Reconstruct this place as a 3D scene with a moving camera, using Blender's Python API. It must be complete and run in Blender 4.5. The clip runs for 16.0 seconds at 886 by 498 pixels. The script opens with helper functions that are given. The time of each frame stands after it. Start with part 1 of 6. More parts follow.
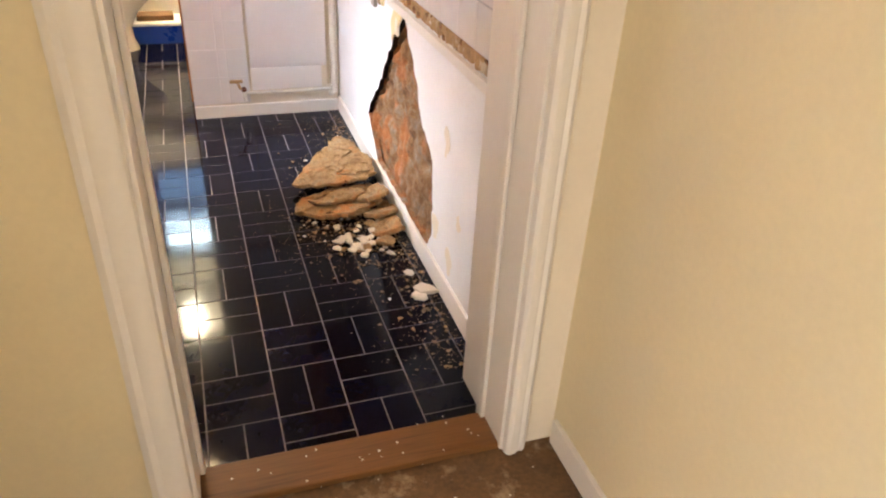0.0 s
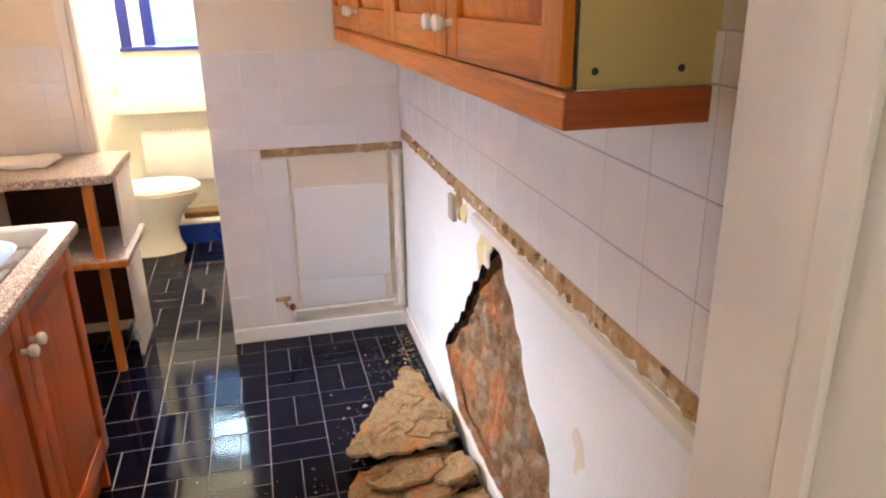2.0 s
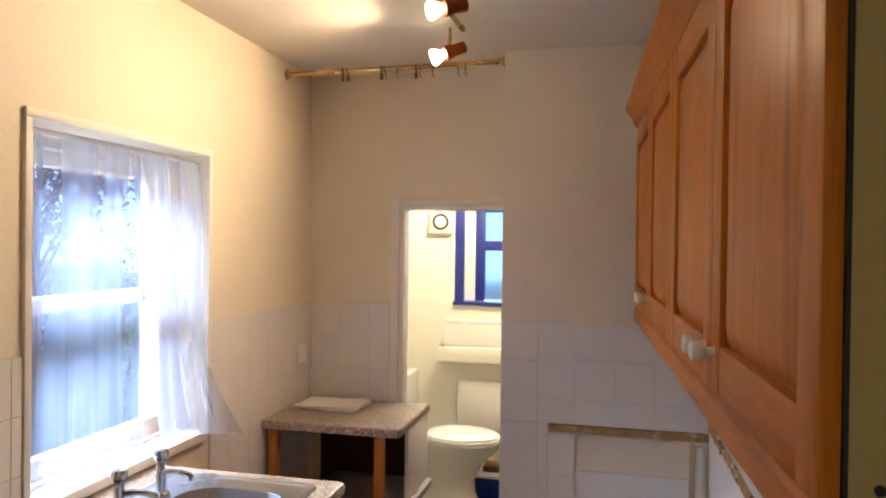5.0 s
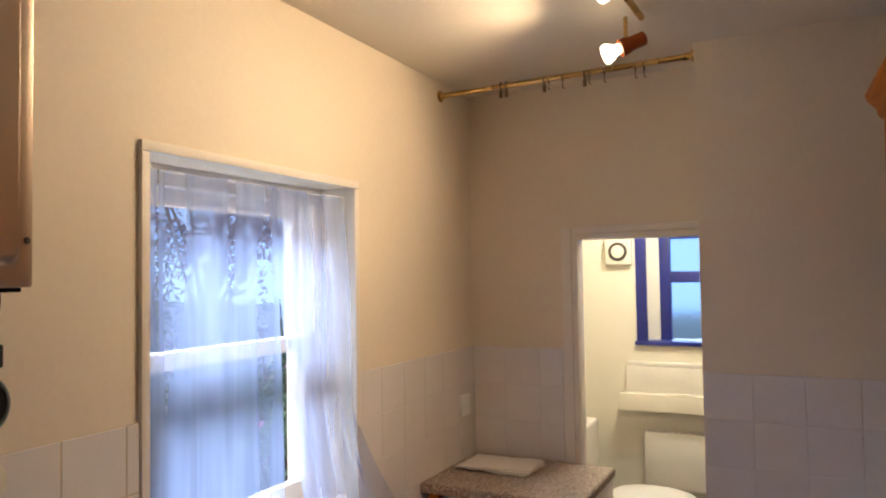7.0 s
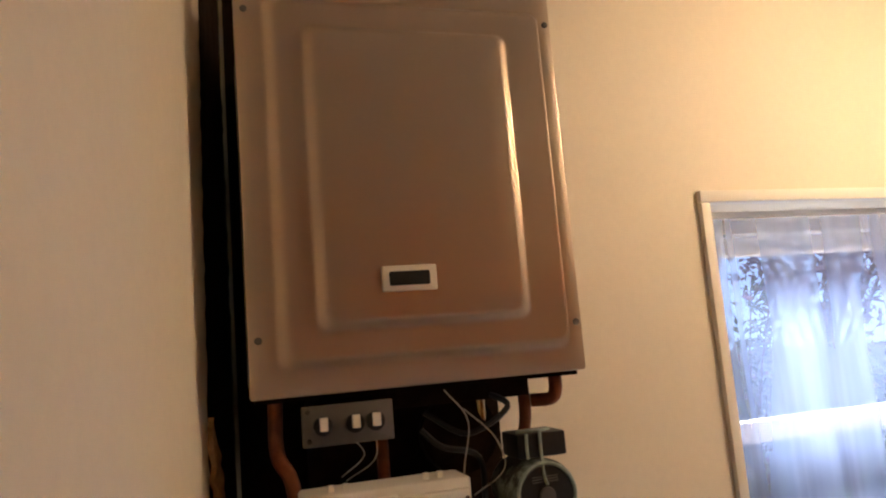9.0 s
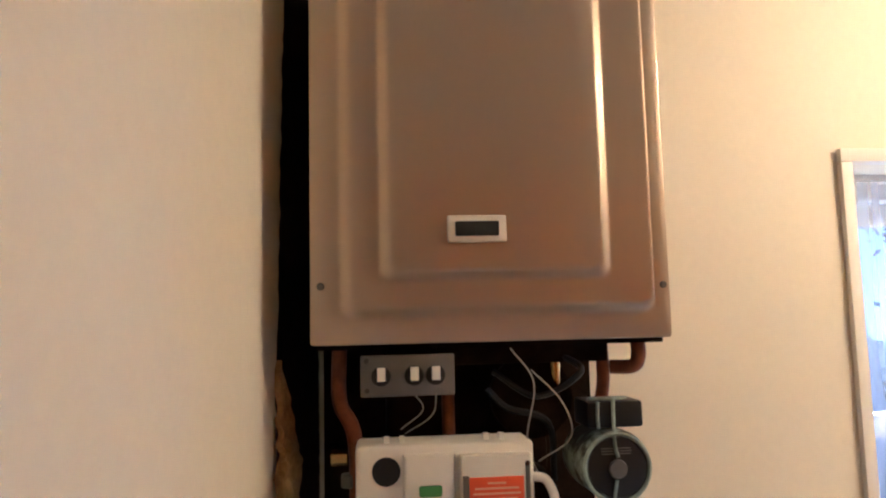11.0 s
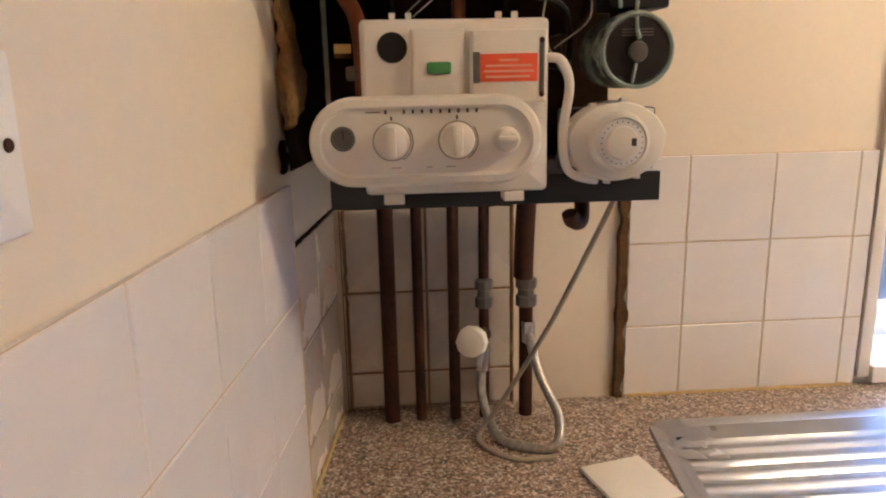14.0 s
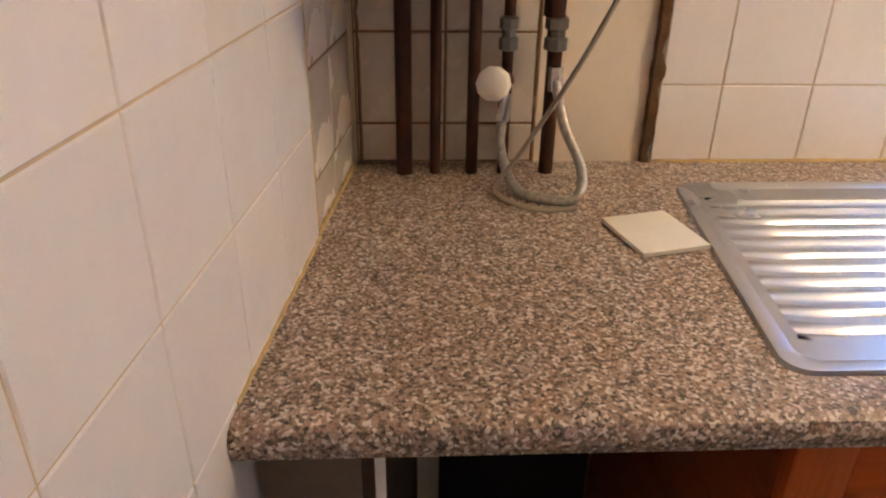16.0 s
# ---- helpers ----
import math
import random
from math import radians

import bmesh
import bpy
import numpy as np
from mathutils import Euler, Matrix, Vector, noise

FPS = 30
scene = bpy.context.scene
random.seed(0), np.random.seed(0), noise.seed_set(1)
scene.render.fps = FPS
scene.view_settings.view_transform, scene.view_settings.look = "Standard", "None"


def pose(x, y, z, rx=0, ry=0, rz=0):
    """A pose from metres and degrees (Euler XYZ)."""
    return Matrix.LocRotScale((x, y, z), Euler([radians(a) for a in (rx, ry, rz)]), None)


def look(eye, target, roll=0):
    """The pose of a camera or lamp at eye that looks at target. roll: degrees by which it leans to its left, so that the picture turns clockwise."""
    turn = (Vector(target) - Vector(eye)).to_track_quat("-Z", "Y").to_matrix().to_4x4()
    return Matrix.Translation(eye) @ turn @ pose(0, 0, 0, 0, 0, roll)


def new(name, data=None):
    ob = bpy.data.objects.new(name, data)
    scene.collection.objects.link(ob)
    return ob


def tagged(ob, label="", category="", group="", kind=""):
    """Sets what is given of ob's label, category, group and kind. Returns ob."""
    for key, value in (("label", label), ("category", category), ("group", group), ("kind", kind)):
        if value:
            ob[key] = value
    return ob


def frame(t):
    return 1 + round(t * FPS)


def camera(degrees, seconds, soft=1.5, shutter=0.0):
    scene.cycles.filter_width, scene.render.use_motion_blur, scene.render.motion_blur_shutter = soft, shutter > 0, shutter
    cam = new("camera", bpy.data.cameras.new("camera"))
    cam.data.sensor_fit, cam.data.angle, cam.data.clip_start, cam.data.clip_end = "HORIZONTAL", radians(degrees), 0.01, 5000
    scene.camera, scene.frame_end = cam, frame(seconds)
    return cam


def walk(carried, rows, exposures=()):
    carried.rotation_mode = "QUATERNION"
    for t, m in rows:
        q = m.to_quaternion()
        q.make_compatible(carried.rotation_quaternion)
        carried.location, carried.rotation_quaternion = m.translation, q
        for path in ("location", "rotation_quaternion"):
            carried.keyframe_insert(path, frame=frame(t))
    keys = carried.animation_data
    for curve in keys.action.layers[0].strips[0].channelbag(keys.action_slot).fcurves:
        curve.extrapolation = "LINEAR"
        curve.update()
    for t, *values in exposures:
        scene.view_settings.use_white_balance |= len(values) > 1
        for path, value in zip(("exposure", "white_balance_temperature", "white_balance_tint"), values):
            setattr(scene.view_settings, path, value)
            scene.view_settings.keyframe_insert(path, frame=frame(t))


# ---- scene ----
cam = camera(63.8, 16.0, soft=2.1)
PATH = [
    (0, (0.276, -0.028, 1.515), (0.854, 1.579, 0.474), 3.2),
    (0.5, (0.318, 0.211, 1.505), (0.805, 1.858, 0.48), 0.7),
    (1, (0.373, 0.462, 1.509), (0.846, 2.104, 0.469), 2.2),
    (1.5, (0.399, 0.694, 1.511), (0.903, 2.414, 0.622), 1.7),
    (1.8, (0.407, 0.832, 1.52), (0.919, 2.611, 0.764), -0.4),
    (2, (0.444, 0.88, 1.51), (0.89, 2.707, 0.83), -0.9),
    (2.5, (0.527, 1.003, 1.531), (0.77, 2.898, 0.939), -0.3),
    (3, (0.604, 1.057, 1.561), (0.489, 3.01, 1.145), 0.9),
    (3.5, (0.635, 1.064, 1.576), (0.279, 3.012, 1.293), 1.1),
    (4, (0.629, 1.068, 1.604), (0.22, 3.021, 1.473), 1.1),
    (4.2, (0.628, 1.061, 1.612), (0.206, 3.015, 1.548), 1.0),
    (6.3, (0.624, 1.271, 1.608), (0.02, 3.178, 1.618), 1.5),
    (6.5, (0.582, 1.341, 1.613), (-0.122, 3.213, 1.642), 0.9),
    (7, (0.511, 1.457, 1.625), (-0.387, 3.243, 1.7), -0.9),
    (7.5, (0.453, 1.526, 1.596), (-0.806, 3.072, 1.769), -2.5),
    (8, (0.552, 1.559, 1.666), (-1.159, 2.583, 1.829), -1.5),
    (8.5, (0.521, 1.606, 1.642), (-1.326, 2.349, 1.837), -3.3),
    (9, (0.448, 1.619, 1.661), (-1.449, 2.193, 1.934), -4.7),
    (9.2, (0.429, 1.635, 1.683), (-1.495, 2.084, 1.994), -4.4),
    (11.3, (0.412, 1.717, 1.634), (-1.575, 1.87, 1.806), -1.2),
    (11.5, (0.406, 1.72, 1.627), (-1.585, 1.868, 1.756), -1.1),
    (12, (0.391, 1.719, 1.585), (-1.601, 1.88, 1.654), -0.9),
    (12.5, (0.384, 1.716, 1.552), (-1.609, 1.874, 1.524), -0.9),
    (13, (0.385, 1.714, 1.526), (-1.605, 1.879, 1.413), -1.0),
    (13.5, (0.392, 1.714, 1.482), (-1.587, 1.866, 1.239), -1.4),
    (14, (0.381, 1.712, 1.447), (-1.561, 1.848, 0.99), -1.2),
    (14.5, (0.377, 1.709, 1.416), (-1.524, 1.834, 0.806), -1.3),
    (14.7, (0.381, 1.712, 1.405), (-1.487, 1.83, 0.7), -1.2),
    (15, (0.369, 1.706, 1.388), (-1.461, 1.849, 0.593), -0.7),
    (15.5, (0.357, 1.708, 1.356), (-1.453, 1.866, 0.52), -0.6),
    (16, (0.343, 1.708, 1.304), (-1.436, 1.798, 0.394), 0.8),
]
walk(cam, [(t, look(eye, target, roll)) for t, eye, target, roll in PATH],
     [(0, 1.08, 6600, 13), (1.0, 0.9, 6350, 12), (2.5, 0.75, 6050, 11), (3.5, 0.4, 6000, 9), (4.2, -0.05, 6050, 8), (6.5, -0.65, 6150, 10), (7.5, -1.05, 6250, 11), (8.0, -1.15, 6400, 12),
      (8.5, -0.8, 6500, 13), (9.2, -0.5, 6500, 12), (11.5, 0.2, 5450, 8), (13.5, 0.28, 5600, 8), (14.5, 0.3, 5950, 9), (16, 0.35, 6000, 9)])

# ---- world, sun, large lights ----
world = bpy.data.worlds.new("world")
scene.world = world
world.use_nodes = True
wn = world.node_tree
sky = wn.nodes.new("ShaderNodeTexSky")
sky.sky_type, sky.sun_disc, sky.sun_elevation, sky.sun_rotation = "NISHITA", False, radians(38), radians(200)
wn.nodes["Background"].inputs["Strength"].default_value = 0.15
wn.links.new(sky.outputs[0], wn.nodes["Background"].inputs["Color"])


def lamp(name, kind, m, energy, color, **kw):
    d = bpy.data.lights.new(name, kind)
    d.energy, d.color = energy, color
    if kind == "AREA":
        d.shape, d.size, d.size_y = "RECTANGLE", kw["size"], kw["size_y"]
    elif kind == "SUN":
        d.angle = radians(kw["angle"])
    else:
        d.shadow_soft_size = kw["radius"]
        if kind == "SPOT":
            d.spot_size, d.spot_blend = radians(kw["cone"]), 0.8
    ob = new(name, d)
    ob.matrix_world = m
    return ob


lamp("overcast_sun", "SUN", look((-6, -4, 8), (0, 0, 0)), 1.5, (1, 0.97, 0.92), angle=12)
lamp("window_daylight", "AREA", look((-2.6, 2.95, 2.95), (0.9, 2.85, 0.6)), 660, (0.84, 0.91, 1.0), size=1.3, size_y=1.0)
lamp("bath_window_daylight", "AREA", look((0.0, 6.95, 2.75), (0.0, 5.7, 1.3)), 150, (0.84, 0.92, 1.0), size=1.2, size_y=0.9)
lamp("spot_light_a", "SPOT", look((0.0, 3.49, 2.25), (-0.75, 3.2, 1.95)), 38, (1.0, 0.71, 0.41), radius=0.03, cone=140)
lamp("spot_light_b", "SPOT", look((0.07, 3.14, 2.30), (-0.6, 2.4, 1.3)), 42, (1.0, 0.73, 0.43), radius=0.03, cone=155)
lamp("bath_ceiling_light", "POINT", pose(-0.05, 5.22, 2.26), 95, (1.0, 0.88, 0.62), radius=0.06)
# added fill lamp beside the hall; no such source is known
lamp("hall_fill_lamp", "AREA", look((-0.62, -0.95, 1.10), (1.1, -0.55, 1.05)), 21, (1.0, 0.92, 0.80), size=0.8, size_y=1.9)


# ---- materials ----
def nodes_of(name):
    m = bpy.data.materials.new(name)
    m.use_nodes = True
    t = m.node_tree
    return m, t, t.nodes["Principled BSDF"]


def add(t, kind, **inputs):
    n = t.nodes.new(kind)
    for k, v in inputs.items():
        n.inputs[k.replace("_", " ")].default_value = v
    return n


def coords(t, scale=(1, 1, 1)):
    tc, mp = add(t, "ShaderNodeTexCoord"), add(t, "ShaderNodeMapping", Scale=scale)
    t.links.new(tc.outputs["Object"], mp.inputs["Vector"])
    return mp.outputs[0]


def noise_tex(t, vec, scale, detail=4.0, rough=0.6):
    n = add(t, "ShaderNodeTexNoise", Scale=scale, Detail=detail, Roughness=rough)
    t.links.new(vec, n.inputs["Vector"])
    return n


def ramp(t, fac, stops):
    r = add(t, "ShaderNodeValToRGB")
    e = r.color_ramp.elements
    e[0].position, e[0].color = stops[0][0], (*stops[0][1], 1)
    e[1].position, e[1].color = stops[-1][0], (*stops[-1][1], 1)
    for p, c in stops[1:-1]:
        e.new(p).color = (*c, 1)
    t.links.new(fac, r.inputs[0])
    return r.outputs[0]


def blend(t, fac, a, b, mode="MIX"):
    m = add(t, "ShaderNodeMix")
    m.data_type, m.blend_type = "RGBA", mode
    for sock, v in ((m.inputs[0], fac), (m.inputs[6], a), (m.inputs[7], b)):
        if isinstance(v, bpy.types.NodeSocket):
            t.links.new(v, sock)
        elif isinstance(v, tuple):
            sock.default_value = (*v, 1)
        else:
            sock.default_value = v
    return m.outputs[2]


def bumped(t, bsdf, height, strength, dist=0.002):
    b = add(t, "ShaderNodeBump", Strength=strength, Distance=dist)
    t.links.new(height, b.inputs["Height"])
    t.links.new(b.outputs[0], bsdf.inputs["Normal"])


def shade(c, k):
    return tuple(max(0, min(1, v * k)) for v in c)


def mat(name, color, rough=0.5, metal=0.0, var=0.12, scale=6.0, fine=60.0, bump=0.15, dist=0.001, stain=None, stain_at=0.62, piece=0.0, gloss=0.08):
    m, t, b = nodes_of(name)
    v = coords(t)
    big, small = noise_tex(t, v, scale), noise_tex(t, v, fine, 3.0)
    col = ramp(t, big.outputs[0], [(0.3, shade(color, 1 - var)), (0.7, shade(color, 1 + var * 0.6))])
    col = blend(t, 0.35, col, ramp(t, small.outputs[0], [(0.35, shade(color, 1 - var)), (0.65, shade(color, 1 + var * 0.5))]))
    if stain:
        s = noise_tex(t, v, scale * 0.7, 6.0, 0.7)
        col = blend(t, ramp(t, s.outputs[0], [(stain_at, (0, 0, 0)), (stain_at + 0.1, (0.75, 0.75, 0.75))]), col, stain)
    if piece:
        oi = add(t, "ShaderNodeObjectInfo")
        col = blend(t, 1.0, col, ramp(t, oi.outputs["Random"], [(0, (1 - piece,) * 3), (1, (1, 1, 1))]), "MULTIPLY")
    t.links.new(col, b.inputs["Base Color"])
    r = ramp(t, big.outputs[0], [(0.3, (max(0, rough - gloss * 0.75),) * 3), (0.7, (min(1, rough + gloss),) * 3)])
    t.links.new(r, b.inputs["Roughness"])
    b.inputs["Metallic"].default_value = metal
    bumped(t, b, small.outputs[0], bump, dist)
    return m


def wood(name, light, dark, axis, rough=0.4):
    m, t, b = nodes_of(name)
    sc = [14.0, 14.0, 14.0]
    sc[axis] = 0.9
    v = coords(t, sc)
    oi = add(t, "ShaderNodeObjectInfo")
    off = add(t, "ShaderNodeVectorMath")
    t.links.new(v, off.inputs[0])
    t.links.new(oi.outputs["Random"], off.inputs[1])
    n = noise_tex(t, off.outputs[0], 2.2, 6.0, 0.65)
    w = noise_tex(t, off.outputs[0], 9.0, 2.0)
    col = ramp(t, n.outputs[0], [(0.28, dark), (0.5, light), (0.72, shade(light, 1.12))])
    col = blend(t, 0.3, col, ramp(t, w.outputs[0], [(0.35, dark), (0.6, light)]))
    t.links.new(col, b.inputs["Base Color"])
    b.inputs["Roughness"].default_value = rough
    b.inputs["Specular IOR Level"].default_value = 0.22
    bumped(t, b, w.outputs[0], 0.12)
    return m


def speckle(name):
    m, t, b = nodes_of(name)
    v = coords(t)
    a = add(t, "ShaderNodeTexVoronoi", Scale=290.0, Randomness=1.0)
    c = add(t, "ShaderNodeTexVoronoi", Scale=440.0, Randomness=1.0)
    t.links.new(v, a.inputs["Vector"])
    t.links.new(v, c.inputs["Vector"])
    col = ramp(t, a.outputs["Color"], [(0.28, (0.010, 0.008, 0.008)), (0.36, (0.13, 0.085, 0.06)), (0.46, (0.40, 0.27, 0.20)), (0.58, (0.24, 0.15, 0.105)), (0.70, (0.46, 0.36, 0.30)), (0.80, (0.80, 0.72, 0.66))])
    col2 = ramp(t, c.outputs["Color"], [(0.2, (0.07, 0.055, 0.05)), (0.4, (0.36, 0.27, 0.21)), (0.85, (0.56, 0.46, 0.39))])
    t.links.new(blend(t, 0.30, col, col2), b.inputs["Base Color"])
    b.inputs["Roughness"].default_value = 0.34
    bumped(t, b, noise_tex(t, v, 240.0).outputs[0], 0.12)
    return m


def rubble(name, stops, patch, patch_at, fine_lo, fine_hi):
    m, t, b = nodes_of(name)
    v = coords(t)
    big, mid, fine = noise_tex(t, v, 7.0, 5.0, 0.6), noise_tex(t, v, 15.0, 6.0, 0.65), noise_tex(t, v, 130.0, 4.0)
    col = ramp(t, mid.outputs[0], stops)
    col = blend(t, ramp(t, big.outputs[0], [(patch_at, (0, 0, 0)), (patch_at + 0.10, (0.85, 0.85, 0.85))]), col, patch)
    col = blend(t, 0.3, col, ramp(t, fine.outputs[0], [(0.35, fine_lo), (0.65, fine_hi)]))
    t.links.new(col, b.inputs["Base Color"])
    b.inputs["Roughness"].default_value = 0.95
    bumped(t, b, fine.outputs[0], 0.7, 0.004)
    return m


def brushed(name, color, rough, axis):
    m, t, b = nodes_of(name)
    sc = [220.0, 220.0, 220.0]
    sc[axis] = 3.0
    n = noise_tex(t, coords(t, sc), 1.0, 2.0)
    big = noise_tex(t, coords(t), 5.0)
    t.links.new(ramp(t, big.outputs[0], [(0.3, shade(color, 0.88)), (0.7, color)]), b.inputs["Base Color"])
    t.links.new(ramp(t, big.outputs[0], [(0.3, (rough * 0.8,) * 3), (0.7, (rough * 1.25,) * 3)]), b.inputs["Roughness"])
    b.inputs["Metallic"].default_value = 1.0
    bumped(t, b, n.outputs[0], 0.05, 0.0005)
    return m


def glass(name, rough=0.0, tint=(0.95, 0.98, 1.0)):
    m, t, b = nodes_of(name)
    b.inputs["Base Color"].default_value = (*tint, 1)
    b.inputs["Roughness"].default_value = rough
    b.inputs["Transmission Weight"].default_value = 1.0
    b.inputs["IOR"].default_value = 1.1
    if rough:
        bumped(t, b, noise_tex(t, coords(t), 55.0).outputs[0], 0.25, 0.003)
    return m


def net(name):
    m, t, b = nodes_of(name)
    out = t.nodes["Material Output"]
    v = coords(t)
    tr = add(t, "ShaderNodeBsdfTransparent")
    tl = add(t, "ShaderNodeBsdfTranslucent", Color=(0.27, 0.345, 0.56, 1))
    df = add(t, "ShaderNodeBsdfDiffuse", Color=(0.48, 0.53, 0.70, 1))
    mx, my = add(t, "ShaderNodeMixShader", Fac=0.45), add(t, "ShaderNodeMixShader")
    t.links.new(tl.outputs[0], mx.inputs[1])
    t.links.new(df.outputs[0], mx.inputs[2])
    broad, narrow = noise_tex(t, coords(t, (1, 11, 0.7)), 1.0, 2.0), noise_tex(t, coords(t, (1, 24, 0.9)), 1.0, 2.0)
    weave = blend(t, 0.30, broad.outputs[0], narrow.outputs[0])
    t.links.new(ramp(t, weave, [(0.36, (0.34,) * 3), (0.49, (0.44,) * 3), (0.62, (0.60,) * 3)]), my.inputs[0])
    t.links.new(tr.outputs[0], my.inputs[1])
    t.links.new(mx.outputs[0], my.inputs[2])
    t.links.new(my.outputs[0], out.inputs["Surface"])
    return m


def leaf(name, front, through_light):
    m, t, b = nodes_of(name)
    n = noise_tex(t, coords(t), 9.0)
    t.links.new(ramp(t, n.outputs[0], [(0.35, shade(front, 0.6)), (0.65, shade(front, 1.2))]), b.inputs["Base Color"])
    b.inputs["Roughness"].default_value = 0.5
    tl, mx = add(t, "ShaderNodeBsdfTranslucent", Color=(*through_light, 1)), add(t, "ShaderNodeMixShader", Fac=0.5)
    t.links.new(b.outputs[0], mx.inputs[1])
    t.links.new(tl.outputs[0], mx.inputs[2])
    t.links.new(mx.outputs[0], t.nodes["Material Output"].inputs["Surface"])
    return m


def glow(name, color, strength):
    m, t, b = nodes_of(name)
    b.inputs["Base Color"].default_value = (*color, 1)
    b.inputs["Emission Color"].default_value = (*color, 1)
    b.inputs["Emission Strength"].default_value = strength
    return m


CREAM = mat("cream_wall_paint", (0.78, 0.69, 0.56), 0.6, var=0.05, scale=2.5, bump=0.04)
HALL = mat("hall_cream_paint", (0.76, 0.65, 0.43), 0.5, var=0.06, scale=2.0, bump=0.12)
CEIL = mat("ceiling_paint", (0.78, 0.72, 0.62), 0.85, var=0.05, scale=3.0)
GLOSS = mat("white_gloss_woodwork", (0.79, 0.74, 0.68), 0.42, var=0.04, scale=1.3, bump=0.03)
PAPER = mat("stained_white_wall", (0.84, 0.82, 0.82), 0.8, var=0.07, scale=4.0, fine=90, bump=0.3, stain=(0.62, 0.52, 0.36), stain_at=0.66)
TILE = mat("white_glazed_tile", (0.80, 0.76, 0.745), 0.18, var=0.03, scale=8.0, bump=0.03, piece=0.05)
GROUT = mat("cream_grout", (0.58, 0.44, 0.27), 0.85, var=0.2, scale=14.0, stain=(0.44, 0.29, 0.13), stain_at=0.60)
BROWNGROUT = mat("old_brown_grout", (0.26, 0.15, 0.08), 0.9, var=0.4, scale=20.0, stain=(0.50, 0.38, 0.22), stain_at=0.60)
SEALANT = mat("yellowed_sealant", (0.62, 0.45, 0.20), 0.6, var=0.3, scale=22.0, bump=0.4, stain=(0.36, 0.20, 0.08), stain_at=0.62)
OLDTILE = mat("old_cream_tile", (0.68, 0.60, 0.52), 0.25, var=0.08, scale=7.0, bump=0.04, piece=0.08)
PALEGROUT = mat("pale_grout", (0.79, 0.745, 0.72), 0.85, var=0.08, scale=14.0)
EASTGROUT = mat("blue_grey_grout", (0.40, 0.38, 0.43), 0.85, var=0.12, scale=14.0)
BATHTILE = mat("bathroom_white_tile", (0.84, 0.82, 0.74), 0.18, var=0.03, bump=0.03)
FLOORTILE = mat("navy_black_floor_tile", (0.004, 0.004, 0.014), 0.085, var=0.35, gloss=0.015, scale=9.0, fine=90, bump=0.006, piece=0.4)
FLOORTILE.node_tree.nodes["Principled BSDF"].inputs["Specular IOR Level"].default_value = 0.12
FLOORGROUT = mat("grey_floor_grout", (0.17, 0.145, 0.14), 0.7, var=0.35, scale=9.0, stain=(0.06, 0.05, 0.05), stain_at=0.55)
HALLFLOOR = mat("bare_dusty_floorboard", (0.14, 0.072, 0.03), 0.75, var=0.6, scale=9.0, fine=70, bump=0.5, stain=(0.36, 0.27, 0.17), stain_at=0.55)
THRESH = wood("worn_threshold_wood", (0.17, 0.075, 0.025), (0.06, 0.025, 0.009), 0, 0.5)
PINE_Z = wood("pine_upright", (0.50, 0.155, 0.008), (0.24, 0.055, 0.003), 2, 0.42)
PINE_Y = wood("pine_level", (0.48, 0.142, 0.007), (0.23, 0.05, 0.003), 1, 0.42)
RED_Y = wood("red_pine_pelmet", (0.30, 0.07, 0.015), (0.17, 0.03, 0.008), 0, 0.35)
BASE_Z = wood("red_brown_door_upright", (0.48, 0.105, 0.015), (0.28, 0.048, 0.006), 2, 0.38)
BASE_Y = wood("red_brown_door_level", (0.46, 0.095, 0.014), (0.26, 0.043, 0.006), 1, 0.38)
LEGWOOD = wood("orange_pine_post", (0.42, 0.15, 0.03), (0.27, 0.08, 0.015), 2, 0.45)
CABSIDE = mat("cream_cabinet_side", (0.42, 0.32, 0.11), 0.55, var=0.05, bump=0.04)
# near black standing in for shade in gaps, slots and behind panes
DARK = mat("shade_black", (0.012, 0.010, 0.009), 0.85, var=0.3)
STONE = speckle("speckled_brown_worktop")
BAREEDGE = mat("bare_beige_plaster", (0.58, 0.48, 0.34), 0.9, var=0.25, scale=16.0, stain=(0.36, 0.22, 0.11), stain_at=0.62)
RUBBLE = rubble("broken_plaster", [(0.30, (0.09, 0.04, 0.014)), (0.40, (0.22, 0.115, 0.042)), (0.50, (0.34, 0.21, 0.09)), (0.60, (0.29, 0.21, 0.12)), (0.72, (0.42, 0.30, 0.16))], (0.44, 0.14, 0.02), 0.54, (0.07, 0.035, 0.015), (0.46, 0.31, 0.16))
HOLE = rubble("exposed_rubble_wall", [(0.30, (0.04, 0.018, 0.008)), (0.40, (0.15, 0.065, 0.022)), (0.50, (0.20, 0.105, 0.042)), (0.60, (0.22, 0.165, 0.125)), (0.74, (0.38, 0.34, 0.31))], (0.36, 0.10, 0.016), 0.50, (0.06, 0.03, 0.012), (0.38, 0.22, 0.11))
SKYGLOW = glow("bright_overcast_sky", (0.46, 0.64, 1.0), 1.7)
CHALK = mat("white_plaster_crumbs", (0.72, 0.66, 0.55), 0.95, var=0.2, scale=25, fine=180, bump=0.6, dist=0.003)
RAW = mat("raw_brown_mortar", (0.42, 0.26, 0.12), 0.95, var=0.45, scale=22, fine=140, bump=0.8, dist=0.004, stain=(0.62, 0.55, 0.44), stain_at=0.55)
GRIT = mat("tan_plaster_grit", (0.40, 0.29, 0.17), 0.95, var=0.5, scale=60, bump=0.4, stain=(0.66, 0.58, 0.46), stain_at=0.54)
DUST = mat("floor_dust", (0.24, 0.16, 0.09), 0.95, var=0.3, scale=30, bump=0.5)
